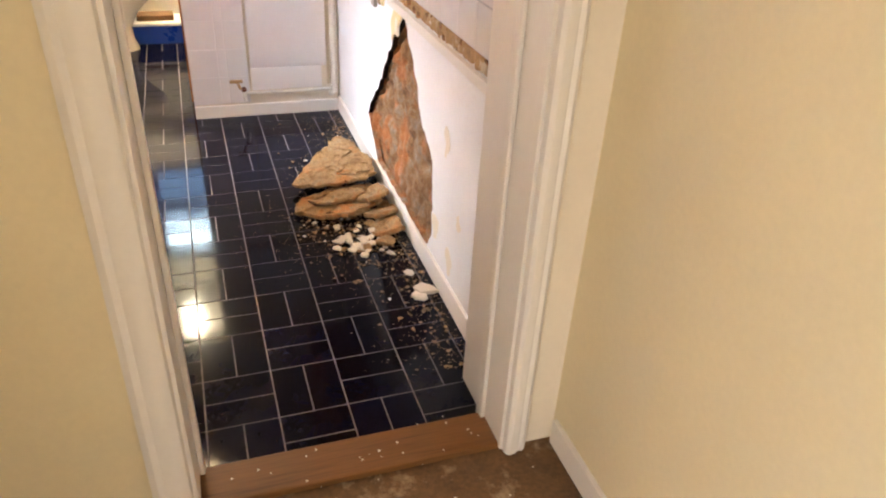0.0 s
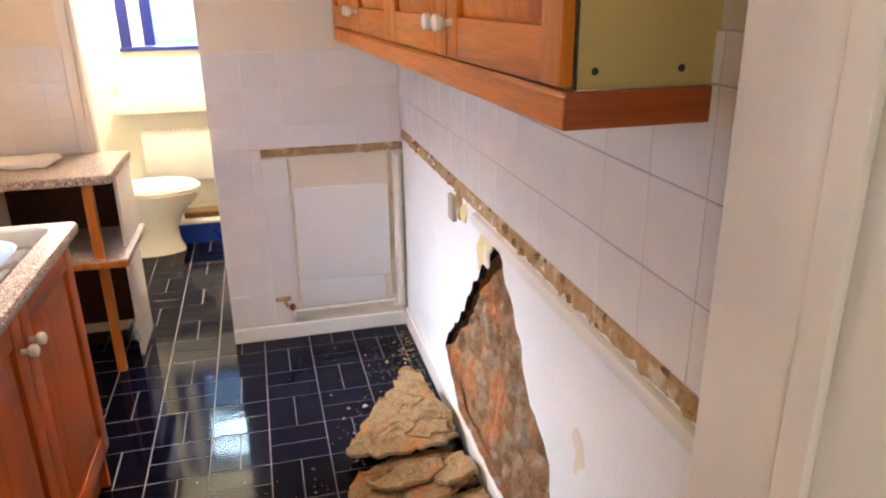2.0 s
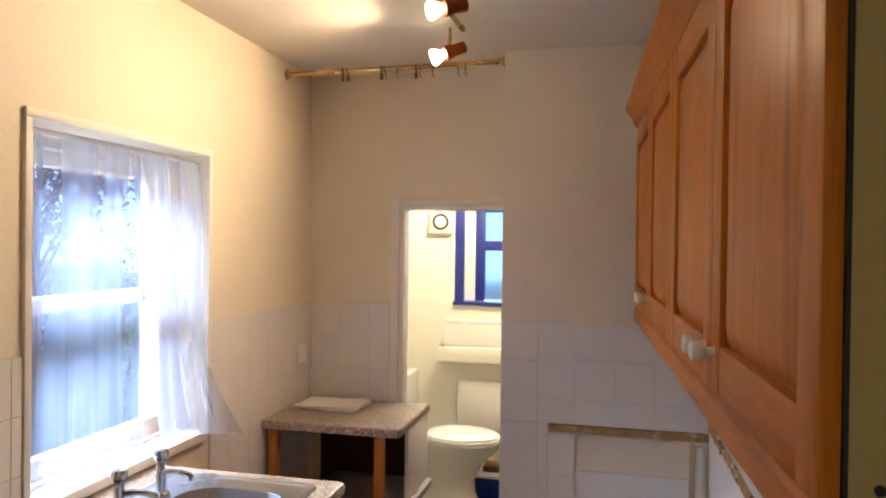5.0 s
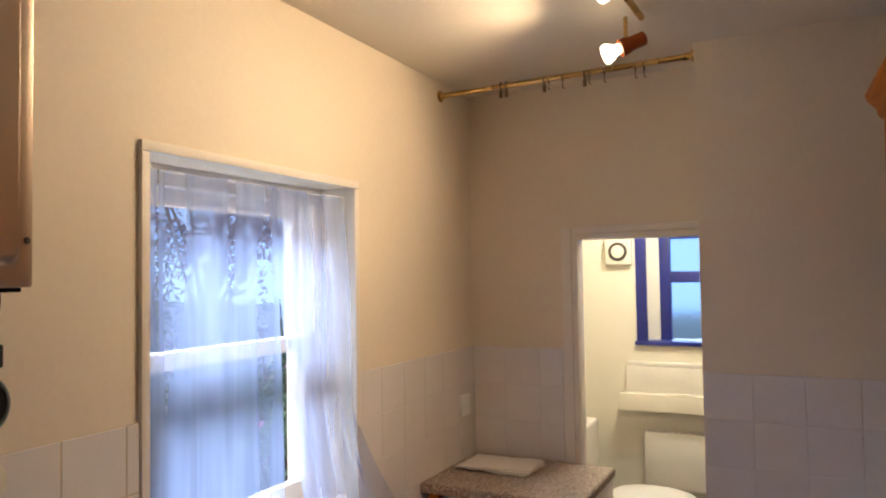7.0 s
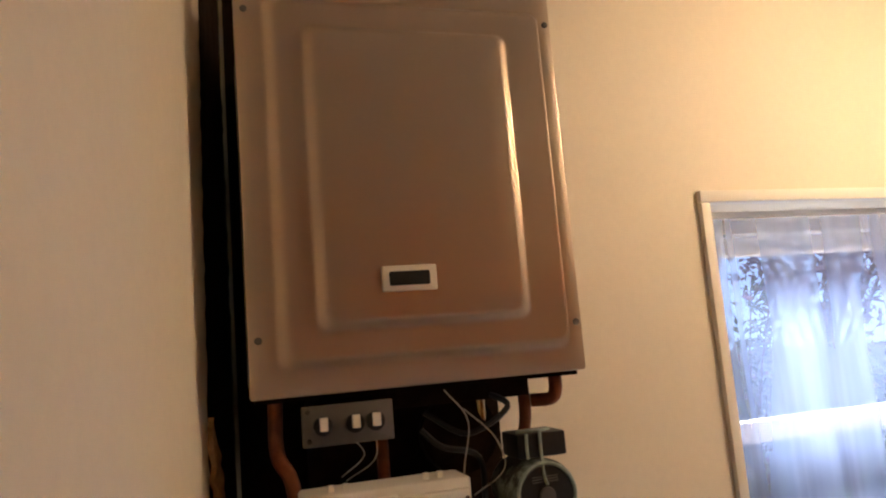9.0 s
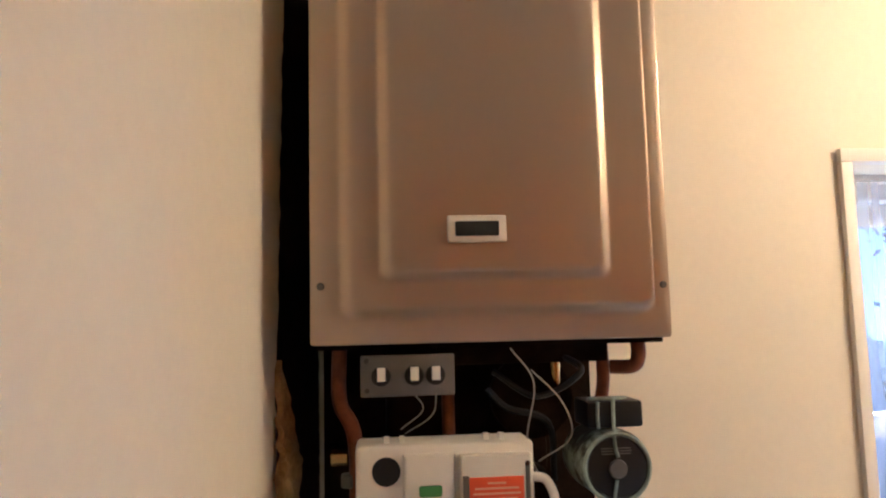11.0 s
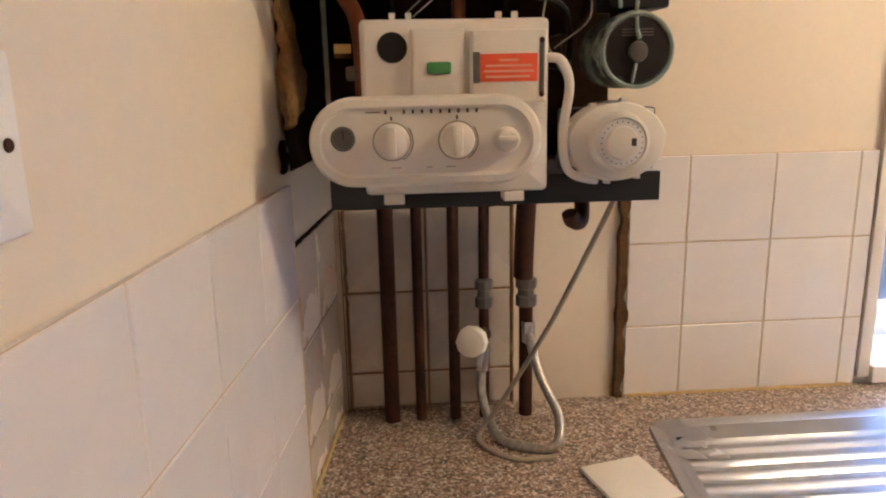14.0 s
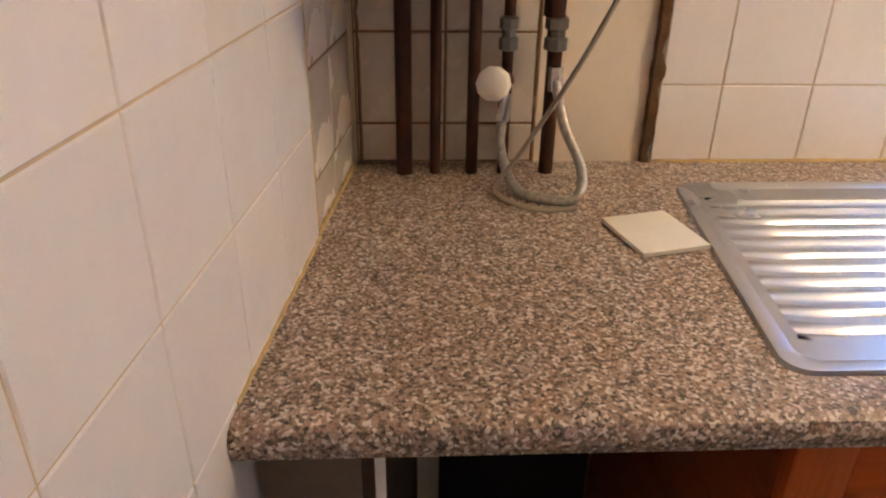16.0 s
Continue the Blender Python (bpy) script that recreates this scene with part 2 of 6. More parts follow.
STEEL = brushed("stainless_steel", (0.50, 0.51, 0.54), 0.31, 1)
CHROME = mat("chrome", (0.75, 0.75, 0.76), 0.10, 1.0, var=0.08, bump=0.0)
BRASS = mat("brass", (0.62, 0.42, 0.16), 0.25, 1.0, var=0.2, bump=0.05)
COPPER = mat("aged_copper", (0.20, 0.06, 0.025), 0.5, 0.6, var=0.4, scale=30, bump=0.2)
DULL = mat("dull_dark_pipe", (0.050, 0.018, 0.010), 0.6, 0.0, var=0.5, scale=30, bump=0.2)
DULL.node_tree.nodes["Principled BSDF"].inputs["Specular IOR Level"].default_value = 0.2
CASING = mat("bronze_silver_boiler_enamel", (0.53, 0.42, 0.32), 0.33, 0.75, var=0.02, scale=1.0, bump=0.02)
PLASTIC = mat("ivory_plastic", (0.80, 0.76, 0.68), 0.38, var=0.04, bump=0.03)
WHITE = mat("white_plastic", (0.83, 0.82, 0.80), 0.35, var=0.04, bump=0.03)
CERAMIC = mat("white_ceramic", (0.86, 0.85, 0.80), 0.10, var=0.02, bump=0.0)
# near-black brown for painted shade, and for grime on old tile edges
SHADE_GRIME = mat("shade_and_grime_brown", (0.016, 0.008, 0.0045), 0.9, var=0.6, scale=18, bump=0.6, dist=0.003)
ORANGE = rubble("torn_orange_plaster", [(0.3, (0.16, 0.07, 0.02)), (0.5, (0.42, 0.22, 0.07)), (0.7, (0.55, 0.36, 0.16))], (0.36, 0.16, 0.04), 0.55, (0.14, 0.06, 0.02), (0.56, 0.36, 0.16))
FLAP = mat("yellow_cream_torn_paper", (0.74, 0.62, 0.34), 0.85, var=0.1, scale=20, bump=0.3)
SHADE_GRIME.node_tree.nodes["Principled BSDF"].inputs["Specular IOR Level"].default_value = 0.08
BLACK = mat("black_plastic", (0.008, 0.008, 0.009), 0.45, var=0.2)
GREYP = mat("grey_zinc_plate", (0.15, 0.14, 0.13), 0.45, 0.5, var=0.15, scale=25)
RED = mat("orange_red_label", (0.80, 0.10, 0.03), 0.5, var=0.05)
LABELTXT = mat("pale_label_print", (0.85, 0.45, 0.30), 0.6, var=0.05)
GREEN = mat("green_label", (0.06, 0.25, 0.07), 0.5, var=0.1)
INK = mat("dark_print", (0.06, 0.055, 0.05), 0.6, var=0.1)
LIMESCALE = mat("green_white_limescale", (0.30, 0.37, 0.34), 0.9, var=0.3, scale=60, bump=0.8, dist=0.003)
CRUST = mat("crusted_pump_casting", (0.045, 0.05, 0.05), 0.7, var=0.5, scale=30, fine=140, bump=0.8, dist=0.003, stain=(0.34, 0.42, 0.38), stain_at=0.50)
BLUE = mat("dark_blue_paint", (0.012, 0.02, 0.19), 0.35, var=0.15)
BLUEBOX = mat("blue_plastic", (0.01, 0.04, 0.28), 0.3, var=0.1)
GLASS = glass("window_glass")
FROST = glass("patterned_bath_glass", 0.25, (0.75, 0.93, 0.95))
NET = net("white_net_curtain")
BULB = glow("lit_bulb", (1.0, 0.80, 0.45), 18.0)
BATHBULB = glow("lit_opal_shade", (1.0, 0.90, 0.70), 9.0)
BRICK = mat("pale_outdoor_render", (0.60, 0.61, 0.66), 0.9, var=0.2, scale=4)
GROUNDM = mat("outdoor_ground", (0.30, 0.30, 0.30), 0.9, var=0.3)
LEAF = leaf("green_leaf", (0.07, 0.11, 0.06), (0.15, 0.20, 0.13))
PLUMLEAF = leaf("plum_leaf", (0.16, 0.10, 0.17), (0.30, 0.22, 0.36))
PETAL = mat("pink_purple_flower", (0.20, 0.06, 0.17), 0.6, var=0.3)
PAPERWHITE = mat("white_paper", (0.80, 0.76, 0.72), 0.7, var=0.05)
HOSE = mat("braided_hose", (0.42, 0.40, 0.37), 0.4, 0.7, var=0.4, scale=120, fine=300, bump=0.8)
PIPEPAINT = mat("cream_painted_pipe", (0.76, 0.71, 0.63), 0.4, var=0.12, scale=18)
CABLE = mat("grey_cable", (0.36, 0.31, 0.25), 0.5, var=0.1)
ROD_HOOK = mat("brown_curtain_ring", (0.16, 0.10, 0.05), 0.4, 0.3, var=0.2)
UNDER = mat("grey_brown_board", (0.16, 0.12, 0.09), 0.7, var=0.2)
SOOT = mat("dark_damaged_plaster", (0.14, 0.075, 0.032), 0.95, var=0.6, scale=14, bump=0.9, dist=0.004)


# ---- building helpers ----
def mesh_of(name, bm, material, smooth=False):
    d = bpy.data.meshes.new(name)
    bmesh.ops.recalc_face_normals(bm, faces=bm.faces)
    bm.to_mesh(d)
    bm.free()
    d.materials.append(material)
    if smooth:
        d.shade_smooth()
        d.set_sharp_from_angle(angle=radians(38))
    return d


def part(name, bm, material, parent=None, label="", smooth=True):
    ob = new(name, mesh_of(name, bm, material, smooth))
    if parent is not None:
        ob.parent = parent
        if parent.type == "EMPTY":
            ob.matrix_parent_inverse = Matrix.Translation(parent.location).inverted()
    return tagged(ob, label)


def thing(name, at, label, category, group=""):
    ob = new(name)
    ob.empty_display_size = 0.05
    ob.location = at
    return tagged(ob, label, category, group)


def structure(name, bm, material, label, smooth=False):
    return tagged(part(name, bm, material, None, label, smooth), kind="structure")


def box(x0, x1, y0, y1, z0, z1, bevel=0.0, seg=2, bm=None):
    b = bmesh.new()
    r = bmesh.ops.create_cube(b, size=1)
    bmesh.ops.scale(b, vec=(x1 - x0, y1 - y0, z1 - z0), verts=r["verts"])
    bmesh.ops.translate(b, vec=((x0 + x1) / 2, (y0 + y1) / 2, (z0 + z1) / 2), verts=r["verts"])
    if bevel:
        bmesh.ops.bevel(b, geom=b.edges[:], offset=bevel, segments=seg, affect="EDGES", profile=0.6)
    return joined(bm, b)


def joined(bm, b):
    if bm is None:
        return b
    d = bpy.data.meshes.new("tmp")
    b.to_mesh(d)
    b.free()
    bm.from_mesh(d)
    bpy.data.meshes.remove(d)
    return bm


def rod(p0, p1, r, seg=14, r2=None, bm=None, bevel=0.0):
    b = bmesh.new()
    p0, p1 = Vector(p0), Vector(p1)
    q = bmesh.ops.create_cone(b, cap_ends=True, segments=seg, radius1=r, radius2=r if r2 is None else r2, depth=(p1 - p0).length)
    bmesh.ops.transform(b, matrix=Matrix.Translation((p0 + p1) / 2) @ (p1 - p0).to_track_quat("Z", "Y").to_matrix().to_4x4(), verts=q["verts"])
    if bevel:
        bmesh.ops.bevel(b, geom=[e for e in b.edges if len(e.link_faces) == 2 and max(len(f.verts) for f in e.link_faces) > 4], offset=bevel, segments=2, affect="EDGES")
    return joined(bm, b)


def lathe(origin, way, profile, seg=28, bm=None, squash=(1, 1)):
    """A turned body: profile of (radius, height) along way."""
    b = bm or bmesh.new()
    q = Vector(way).to_track_quat("Z", "Y").to_matrix()
    rings = []
    for r, h in profile:
        rings.append([b.verts.new(Vector(origin) + q @ Vector((r * squash[0] * math.cos(2 * math.pi * i / seg), r * squash[1] * math.sin(2 * math.pi * i / seg), h))) for i in range(seg)])
    for a, c in zip(rings, rings[1:]):
        for i in range(seg):
            b.faces.new((a[i], a[(i + 1) % seg], c[(i + 1) % seg], c[i]))
    b.faces.new(rings[0][::-1])
    b.faces.new(rings[-1])
    return b


def spline(points, n=8):
    p = [Vector(v) for v in points]
    p = [2 * p[0] - p[1]] + p + [2 * p[-1] - p[-2]]
    out = []
    for i in range(1, len(p) - 2):
        for k in range(n):
            t = k / n
            out.append(0.5 * (2 * p[i] + (p[i + 1] - p[i - 1]) * t + (2 * p[i - 1] - 5 * p[i] + 4 * p[i + 1] - p[i + 2]) * t * t + (3 * p[i] - p[i - 1] - 3 * p[i + 1] + p[i + 2]) * t ** 3))
    return out + [p[-2]]


def tube(points, r, seg=10, n=8, bm=None):
    b = bm or bmesh.new()
    path = spline(points, n) if n > 1 else [Vector(v) for v in points]
    rings, up = [], Vector((0.31, 0.2, 0.93))
    for i, p in enumerate(path):
        d = (path[min(i + 1, len(path) - 1)] - path[max(i - 1, 0)]).normalized()
        s = d.cross(up)
        if s.length < 0.05:
            s = d.cross(Vector((1, 0, 0)))
        s.normalize()
        u = s.cross(d)
        up = u
        rings.append([b.verts.new(p + r * (math.cos(2 * math.pi * k / seg) * s + math.sin(2 * math.pi * k / seg) * u)) for k in range(seg)])
    for a, c in zip(rings, rings[1:]):
        for k in range(seg):
            b.faces.new((a[k], a[(k + 1) % seg], c[(k + 1) % seg], c[k]))
    b.faces.new(rings[0][::-1])
    b.faces.new(rings[-1])
    return b


def loop_pts(u0, u1, v0, v1, r, n=6):
    """A rounded rectangle as (u, v) points."""
    out = []
    for cu, cv, a in ((u1 - r, v1 - r, 0), (u0 + r, v1 - r, 90), (u0 + r, v0 + r, 180), (u1 - r, v0 + r, 270)):
        for k in range(n + 1):
            w = radians(a + 90 * k / n)
            out.append((cu + r * math.cos(w), cv + r * math.sin(w)))
    return out


def loft(loops, cap0=True, cap1=True, bm=None):
    """Skin between closed loops of equal count, given as 3D points."""
    b = bm or bmesh.new()
    rings = [[b.verts.new(p) for p in l] for l in loops]
    n = len(rings[0])
    for a, c in zip(rings, rings[1:]):
        for i in range(n):
            b.faces.new((a[i], a[(i + 1) % n], c[(i + 1) % n], c[i]))
    if cap0:
        b.faces.new(rings[0][::-1])
    if cap1:
        b.faces.new(rings[-1])
    return b


def plate_x(y0, y1, z0, z1, r, x0, x1, ease=0.004, n=6):
    """A rounded plate that stands against a wall and faces +x, edges eased."""
    def ring(inset, x):
        return [(x, u, v) for u, v in loop_pts(y0 + inset, y1 - inset, z0 + inset, z1 - inset, max(r - inset, 0.0005), n)]
    return loft([ring(0, x0), ring(0, x1 - ease), ring(ease * 0.35, x1 - ease * 0.3), ring(ease, x1)])


def chunk(size, seed, cut=0.35, sub=2):
    """A broken lump of plaster or stone of about the given size."""
    b = bmesh.new()
    bmesh.ops.create_icosphere(b, subdivisions=sub, radius=0.5)
    off = Vector((seed * 3.1, seed * 1.7, seed * 0.9))
    for v in b.verts:
        v.co += v.co.normalized() * (noise.noise(v.co * 2.0 + off) * cut + noise.noise(v.co * 6.0 + off) * cut * 0.3)
        v.co.x, v.co.y, v.co.z = v.co.x * size[0], v.co.y * size[1], max(v.co.z, -0.36) * size[2]
    return b


# ---- the shell ----
CEILING = 2.40
WEST, EAST, SOUTH, DOORWALL, BOXF, BOXL, BACK = -0.765, 1.018, 1.55, 4.268, 3.970, 0.207, 5.95
HALLF = 1.255
WY0, WY1, WZ0, WZ1 = 2.55, 3.355, 0.915, 1.91

floor = structure("floor", box(WEST - 0.3, EAST + 0.3, 1.385, 6.2, -0.15, -0.0014), FLOORGROUT, "dark tiled kitchen floor with pale grout")
structure("floor_hall", box(-0.6, 1.3, -2.3, HALLF, -0.15, -0.004), HALLFLOOR, "bare dusty brown hall floor")
structure("ceiling", box(WEST - 0.3, EAST + 0.3, HALLF, 6.2, CEILING, CEILING + 0.12), CEIL, "off-white painted kitchen ceiling")
structure("ceiling_hall", box(-0.6, 1.3, -2.3, HALLF, CEILING, CEILING + 0.12), CEIL, "off-white hall ceiling")

b = box(WEST - 0.27, WEST, HALLF, WY0, -0.15, CEILING)
box(WEST - 0.27, WEST, WY1, 6.2, -0.15, CEILING, bm=b)
box(WEST - 0.27, WEST, WY0, WY1, -0.15, WZ0, bm=b)
box(WEST - 0.27, WEST, WY0, WY1, WZ1, CEILING, bm=b)
wall_west = structure("wall_west", b, CREAM, "cream painted kitchen wall with a sash window")

S0, S1 = Vector((0.115, 1.520, 0)), Vector((WEST, 1.615, 0))
SDIR = (S1 - S0).normalized()
SN = Vector((SDIR.y, -SDIR.x, 0))
NN = SN if SN.y > 0 else -SN
b = loft([[(WEST, HALLF, z), (0.115, HALLF, z), (S0.x, S0.y, z), (S1.x, S1.y, z)] for z in (-0.15, CEILING)])
box(0.115, 0.957, HALLF, SOUTH - 0.003, 2.03, CEILING, bm=b)
box(0.957, 1.30, HALLF, SOUTH, -0.15, CEILING, bm=b)
wall_south = structure("wall_south", b, CREAM, "cream painted wall round the open kitchen doorway")

# the east wall: masonry, and a coat of plaster that has fallen off in one place
structure("wall_east_masonry", box(1.085, 1.30, SOUTH, 6.2, -0.15, CEILING), HOLE, "rough rubble masonry behind the plaster")
b = box(EAST, 1.075, SOUTH, BOXF, 0.95, CEILING)
wall_east = structure("wall_east", b, CREAM, "cream painted wall above the tiles")

HOLE_EDGE = [(2.606, 0.868), (2.73, 0.76), (2.827, 0.662), (2.93, 0.55), (3.043, 0.424), (3.16, 0.34), (3.215, 0.26), (3.137, 0.187), (3.02, 0.085),
             (2.23, 0.085), (2.17, 0.16), (2.175, 0.27), (2.195, 0.445), (2.28, 0.50), (2.371, 0.56), (2.42, 0.66), (2.476, 0.733), (2.56, 0.80)]


def torn_edge(pts, step=0.013, wild=0.016):
    out = []
    for (a, c), (d, e) in zip(pts, pts[1:] + pts[:1]):
        n = max(1, int(math.hypot(d - a, e - c) / step))
        for k in range(n):
            u, v = a + (d - a) * k / n, c + (e - c) * k / n
            w = noise.noise(Vector((u * 24, v * 24, 0.3))) * wild
            out.append((u + w, v + noise.noise(Vector((u * 21, v * 23, 7.3))) * wild))
    return out


b = bmesh.new()
outer = [b.verts.new((EAST, y, z)) for y, z in ((SOUTH, 0), (BOXF, 0), (BOXF, 0.95), (SOUTH, 0.95))]
inner = [b.verts.new((EAST, y, z)) for y, z in torn_edge(HOLE_EDGE)]
edges = [b.edges.new((l[i], l[(i + 1) % len(l)])) for l in (outer, inner) for i in range(len(l))]
bmesh.ops.triangle_fill(b, use_beauty=True, edges=edges)
hole_poly = [v.co.copy() for v in inner]
r = bmesh.ops.extrude_face_region(b, geom=b.faces[:])
bmesh.ops.translate(b, vec=(0.024, 0, 0), verts=[g for g in r["geom"] if isinstance(g, bmesh.types.BMVert)])
plaster = structure("wall_east_plaster", b, PAPER, "stained white papered plaster with a large torn hole")
plaster.data.materials.append(SHADE_GRIME)
plaster.data.materials.append(HOLE)
# far rim faces take near black for the shadow under the torn edge
for f in plaster.data.polygons:
    if abs(f.normal.x) < 0.5:
        f.material_index = 1 if f.normal.y < 0 and f.normal.z < 0.3 else 2

b = bmesh.new()
ny, nz = 150, 110
grid = []
for i in range(ny + 1):
    col = []
    for k in range(nz + 1):
        y, z = 2.05 + 1.3 * i / ny, 0.02 + 0.92 * k / nz
        p = Vector((0, y * 5.5, z * 5.5))
        cell = noise.cell(Vector((0, y * 7 + z * 2, z * 6 - y)))
        vor = noise.voronoi(Vector((0, y * 9 + z * 3, z * 7 - y * 2)))[0]
        gap = min(1.0, (vor[1] - vor[0]) * 3.0)
        d = 0.014 * noise.noise(p) + 0.010 * noise.noise(p * 3.1) + 0.006 * noise.noise(p * 9.0) + 0.016 * gap - 0.012
        # a deep gap under the torn far edge
        far = abs((y - 2.606) * 0.706 + (z - 0.868) * 0.708 + 0.006 * noise.noise(p * 4.0))
        x = 1.040 - d + 0.034 * max(0.0, 1 - far / 0.022)
        col.append(b.verts.new((min(x, 1.083), y, z)))
    grid.append(col)
for i in range(ny):
    for k in range(nz):
        b.faces.new((grid[i][k], grid[i + 1][k], grid[i + 1][k + 1], grid[i][k + 1]))
part("exposed_rubble", b, HOLE, plaster, "orange brown rubble and old mortar laid bare")

structure("wall_box", box(BOXL, 1.085, BOXF, DOORWALL + 0.08, -0.15, CEILING), CREAM, "cream painted boxed-out wall beside the bathroom doorway")
b = box(WEST, -0.315, DOORWALL, DOORWALL + 0.08, -0.15, CEILING)
box(-0.315, BOXL, DOORWALL, DOORWALL + 0.08, 1.785, CEILING, bm=b)
structure("wall_north", b, CREAM, "cream painted wall with an open bathroom doorway")

BX0, BX1, BZ0, BZ1 = -0.400, 0.40, 1.20, 2.08
b = box(WEST, BX0, BACK, BACK + 0.25, -0.15, CEILING)
box(BX1, 1.085, BACK, BACK + 0.25, -0.15, CEILING, bm=b)
box(BX0, BX1, BACK, BACK + 0.25, -0.15, BZ0, bm=b)
box(BX0, BX1, BACK, BACK + 0.25, BZ1, CEILING, bm=b)
wall_bath = structure("wall_bathroom", b, BATHTILE, "white tiled bathroom wall with a blue window")

# hall walls
structure("wall_hall_east", box(1.10, 1.3, -2.3, HALLF, -0.15, CEILING), HALL, "cream painted hall wall")
# unseen opening added so the fill lamp can shine into the hall
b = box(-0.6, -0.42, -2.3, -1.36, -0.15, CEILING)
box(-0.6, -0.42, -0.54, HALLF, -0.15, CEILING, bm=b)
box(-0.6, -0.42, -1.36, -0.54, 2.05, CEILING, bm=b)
structure("wall_hall_west", b, HALL, "cream painted hall wall with an unseen gap added for the fill lamp")
# unseen wall; its opening is added to let daylight into the hall
b = box(-0.42, 0.0, -2.3, -2.15, -0.15, CEILING)
box(0.8, 1.10, -2.3, -2.15, -0.15, CEILING, bm=b)
box(0.0, 0.8, -2.3, -2.15, 2.4 - 0.2, CEILING, bm=b)
structure("wall_hall_south", b, HALL, "unseen cream hall wall with a gap added to let daylight in")
structure("wall_hall_north", box(-0.42, 1.10, HALLF - 0.012, HALLF - 0.001, 2.03, CEILING), HALL, "cream hall wall above the doorway")
structure("wall_hall_north_side", box(-0.42, 0.04, HALLF - 0.012, HALLF - 0.001, 0, 2.03), HALL, "cream hall wall beside the doorway")


# door lining, stops and architrave
def architrave(x0, x1, flip):
    w = x1 - x0
    prof = [(0, 0), (0, 0.012), (0.18, 0.020), (0.34, 0.016), (0.52, 0.024), (0.8, 0.026), (0.95, 0.018), (1, 0.0)]
    if flip:
        prof = [(1 - u, d) for u, d in prof][::-1]
    return loft([[(x0 + u * w, HALLF - 0.012 - d, z) for u, d in prof] for z in (0.0, 2.06)])


doorway = thing("door_1", (0.52, 1.34, 0), "empty white gloss door lining with moulded architrave", "door frame")
doorway["kind"] = "structure"
part("lining", box(0.115, 0.138, HALLF - 0.01, 1.524, 0, 2.03, 0.003), GLOSS, doorway)
part("lining", box(0.934, 0.957, HALLF - 0.01, SOUTH + 0.004, 0, 2.03, 0.003), GLOSS, doorway)
part("lining_head", box(0.138, 0.934, HALLF - 0.01, SOUTH + 0.004, 2.005, 2.03, 0.003), GLOSS, doorway)
part("door_stop", box(0.139, 0.152, 1.36, 1.40, 0, 2.0, 0.003), GLOSS, doorway)
part("door_stop", box(0.921, 0.933, 1.36, 1.40, 0, 2.0, 0.003), GLOSS, doorway)
part("architrave", architrave(0.04, 0.128, False), GLOSS, doorway)
part("architrave", architrave(0.942, 1.005, True), GLOSS, doorway)
part("architrave_kitchen", box(0.96, 1.0, SOUTH + 0.002, SOUTH + 0.016, 0, 2.06, 0.004), GLOSS, doorway)
structure("threshold", box(0.115, 0.957, HALLF - 0.001, 1.385, -0.01, 0.016, 0.006), THRESH, "worn brown wooden threshold with dust")
structure("baseboard_hall", box(1.084, 1.10, -2.1, 1.235, 0, 0.085, 0.004), GLOSS, "white painted hall skirting")
b = box(1.004, EAST - 0.001, SOUTH + 0.017, BOXF - 0.015, 0, 0.088, 0.004)
structure("baseboard_east", b, GLOSS, "white painted skirting below the damaged wall")
structure("baseboard_box", box(BOXL, 1.003, BOXF - 0.018, BOXF - 0.001, 0, 0.068, 0.004), GLOSS, "white painted skirting on the boxed wall")

frame_n = thing("door_2", (-0.3, DOORWALL, 0), "white painted bathroom doorway frame", "door frame")
frame_n["kind"] = "structure"
part("lining", box(-0.317, -0.297, DOORWALL - 0.005, DOORWALL + 0.085, 0, 1.785, 0.003), GLOSS, frame_n)
part("lining_head", box(-0.297, BOXL - 0.001, DOORWALL - 0.005, DOORWALL + 0.085, 1.762, 1.785, 0.003), GLOSS, frame_n)
part("architrave", box(-0.36, -0.318, DOORWALL - 0.014, DOORWALL - 0.001, 0, 1.815, 0.004), GLOSS, frame_n)
part("architrave_head", box(-0.317, BOXL - 0.001, DOORWALL - 0.014, DOORWALL - 0.001, 1.786, 1.815, 0.004), GLOSS, frame_n)
part("edge_strip", box(BOXL - 0.014, BOXL - 0.001, DOORWALL - 0.02, DOORWALL + 0.08, 0, 1.76, 0.002), LEGWOOD, frame_n)

# ---- window to the yard ----
win = thing("window_1", (WEST - 0.12, 2.86, WZ0), "white painted sash window with white trim", "window")
win["kind"] = "structure"
XF = WEST - 0.12
part("trim_head", box(WEST - 0.02, WEST + 0.012, WY0 - 0.018, WY1 + 0.02, WZ1 - 0.002, WZ1 + 0.022, 0.003), GLOSS, win)
part("trim_side", box(WEST - 0.02, WEST + 0.012, WY0 - 0.018, WY0 + 0.004, WZ0, WZ1 - 0.003, 0.003), GLOSS, win)
part("trim_side", box(WEST - 0.02, WEST + 0.012, WY1 - 0.004, WY1 + 0.02, WZ0, WZ1 - 0.003, 0.003), GLOSS, win)
part("window_sill", box(XF, WEST + 0.02, WY0 + 0.005, WY1 - 0.005, WZ0 - 0.01, WZ0 + 0.022, 0.005), GLOSS, win)
part("window_frame", box(XF - 0.05, XF, WY0, WY0 + 0.045, WZ0, WZ1), GLOSS, win)
part("window_frame", box(XF - 0.05, XF, WY1 - 0.045, WY1, WZ0, WZ1), GLOSS, win)
part("window_frame", box(XF - 0.05, XF, WY0 + 0.045, WY1 - 0.045, WZ1 - 0.05, WZ1), GLOSS, win)


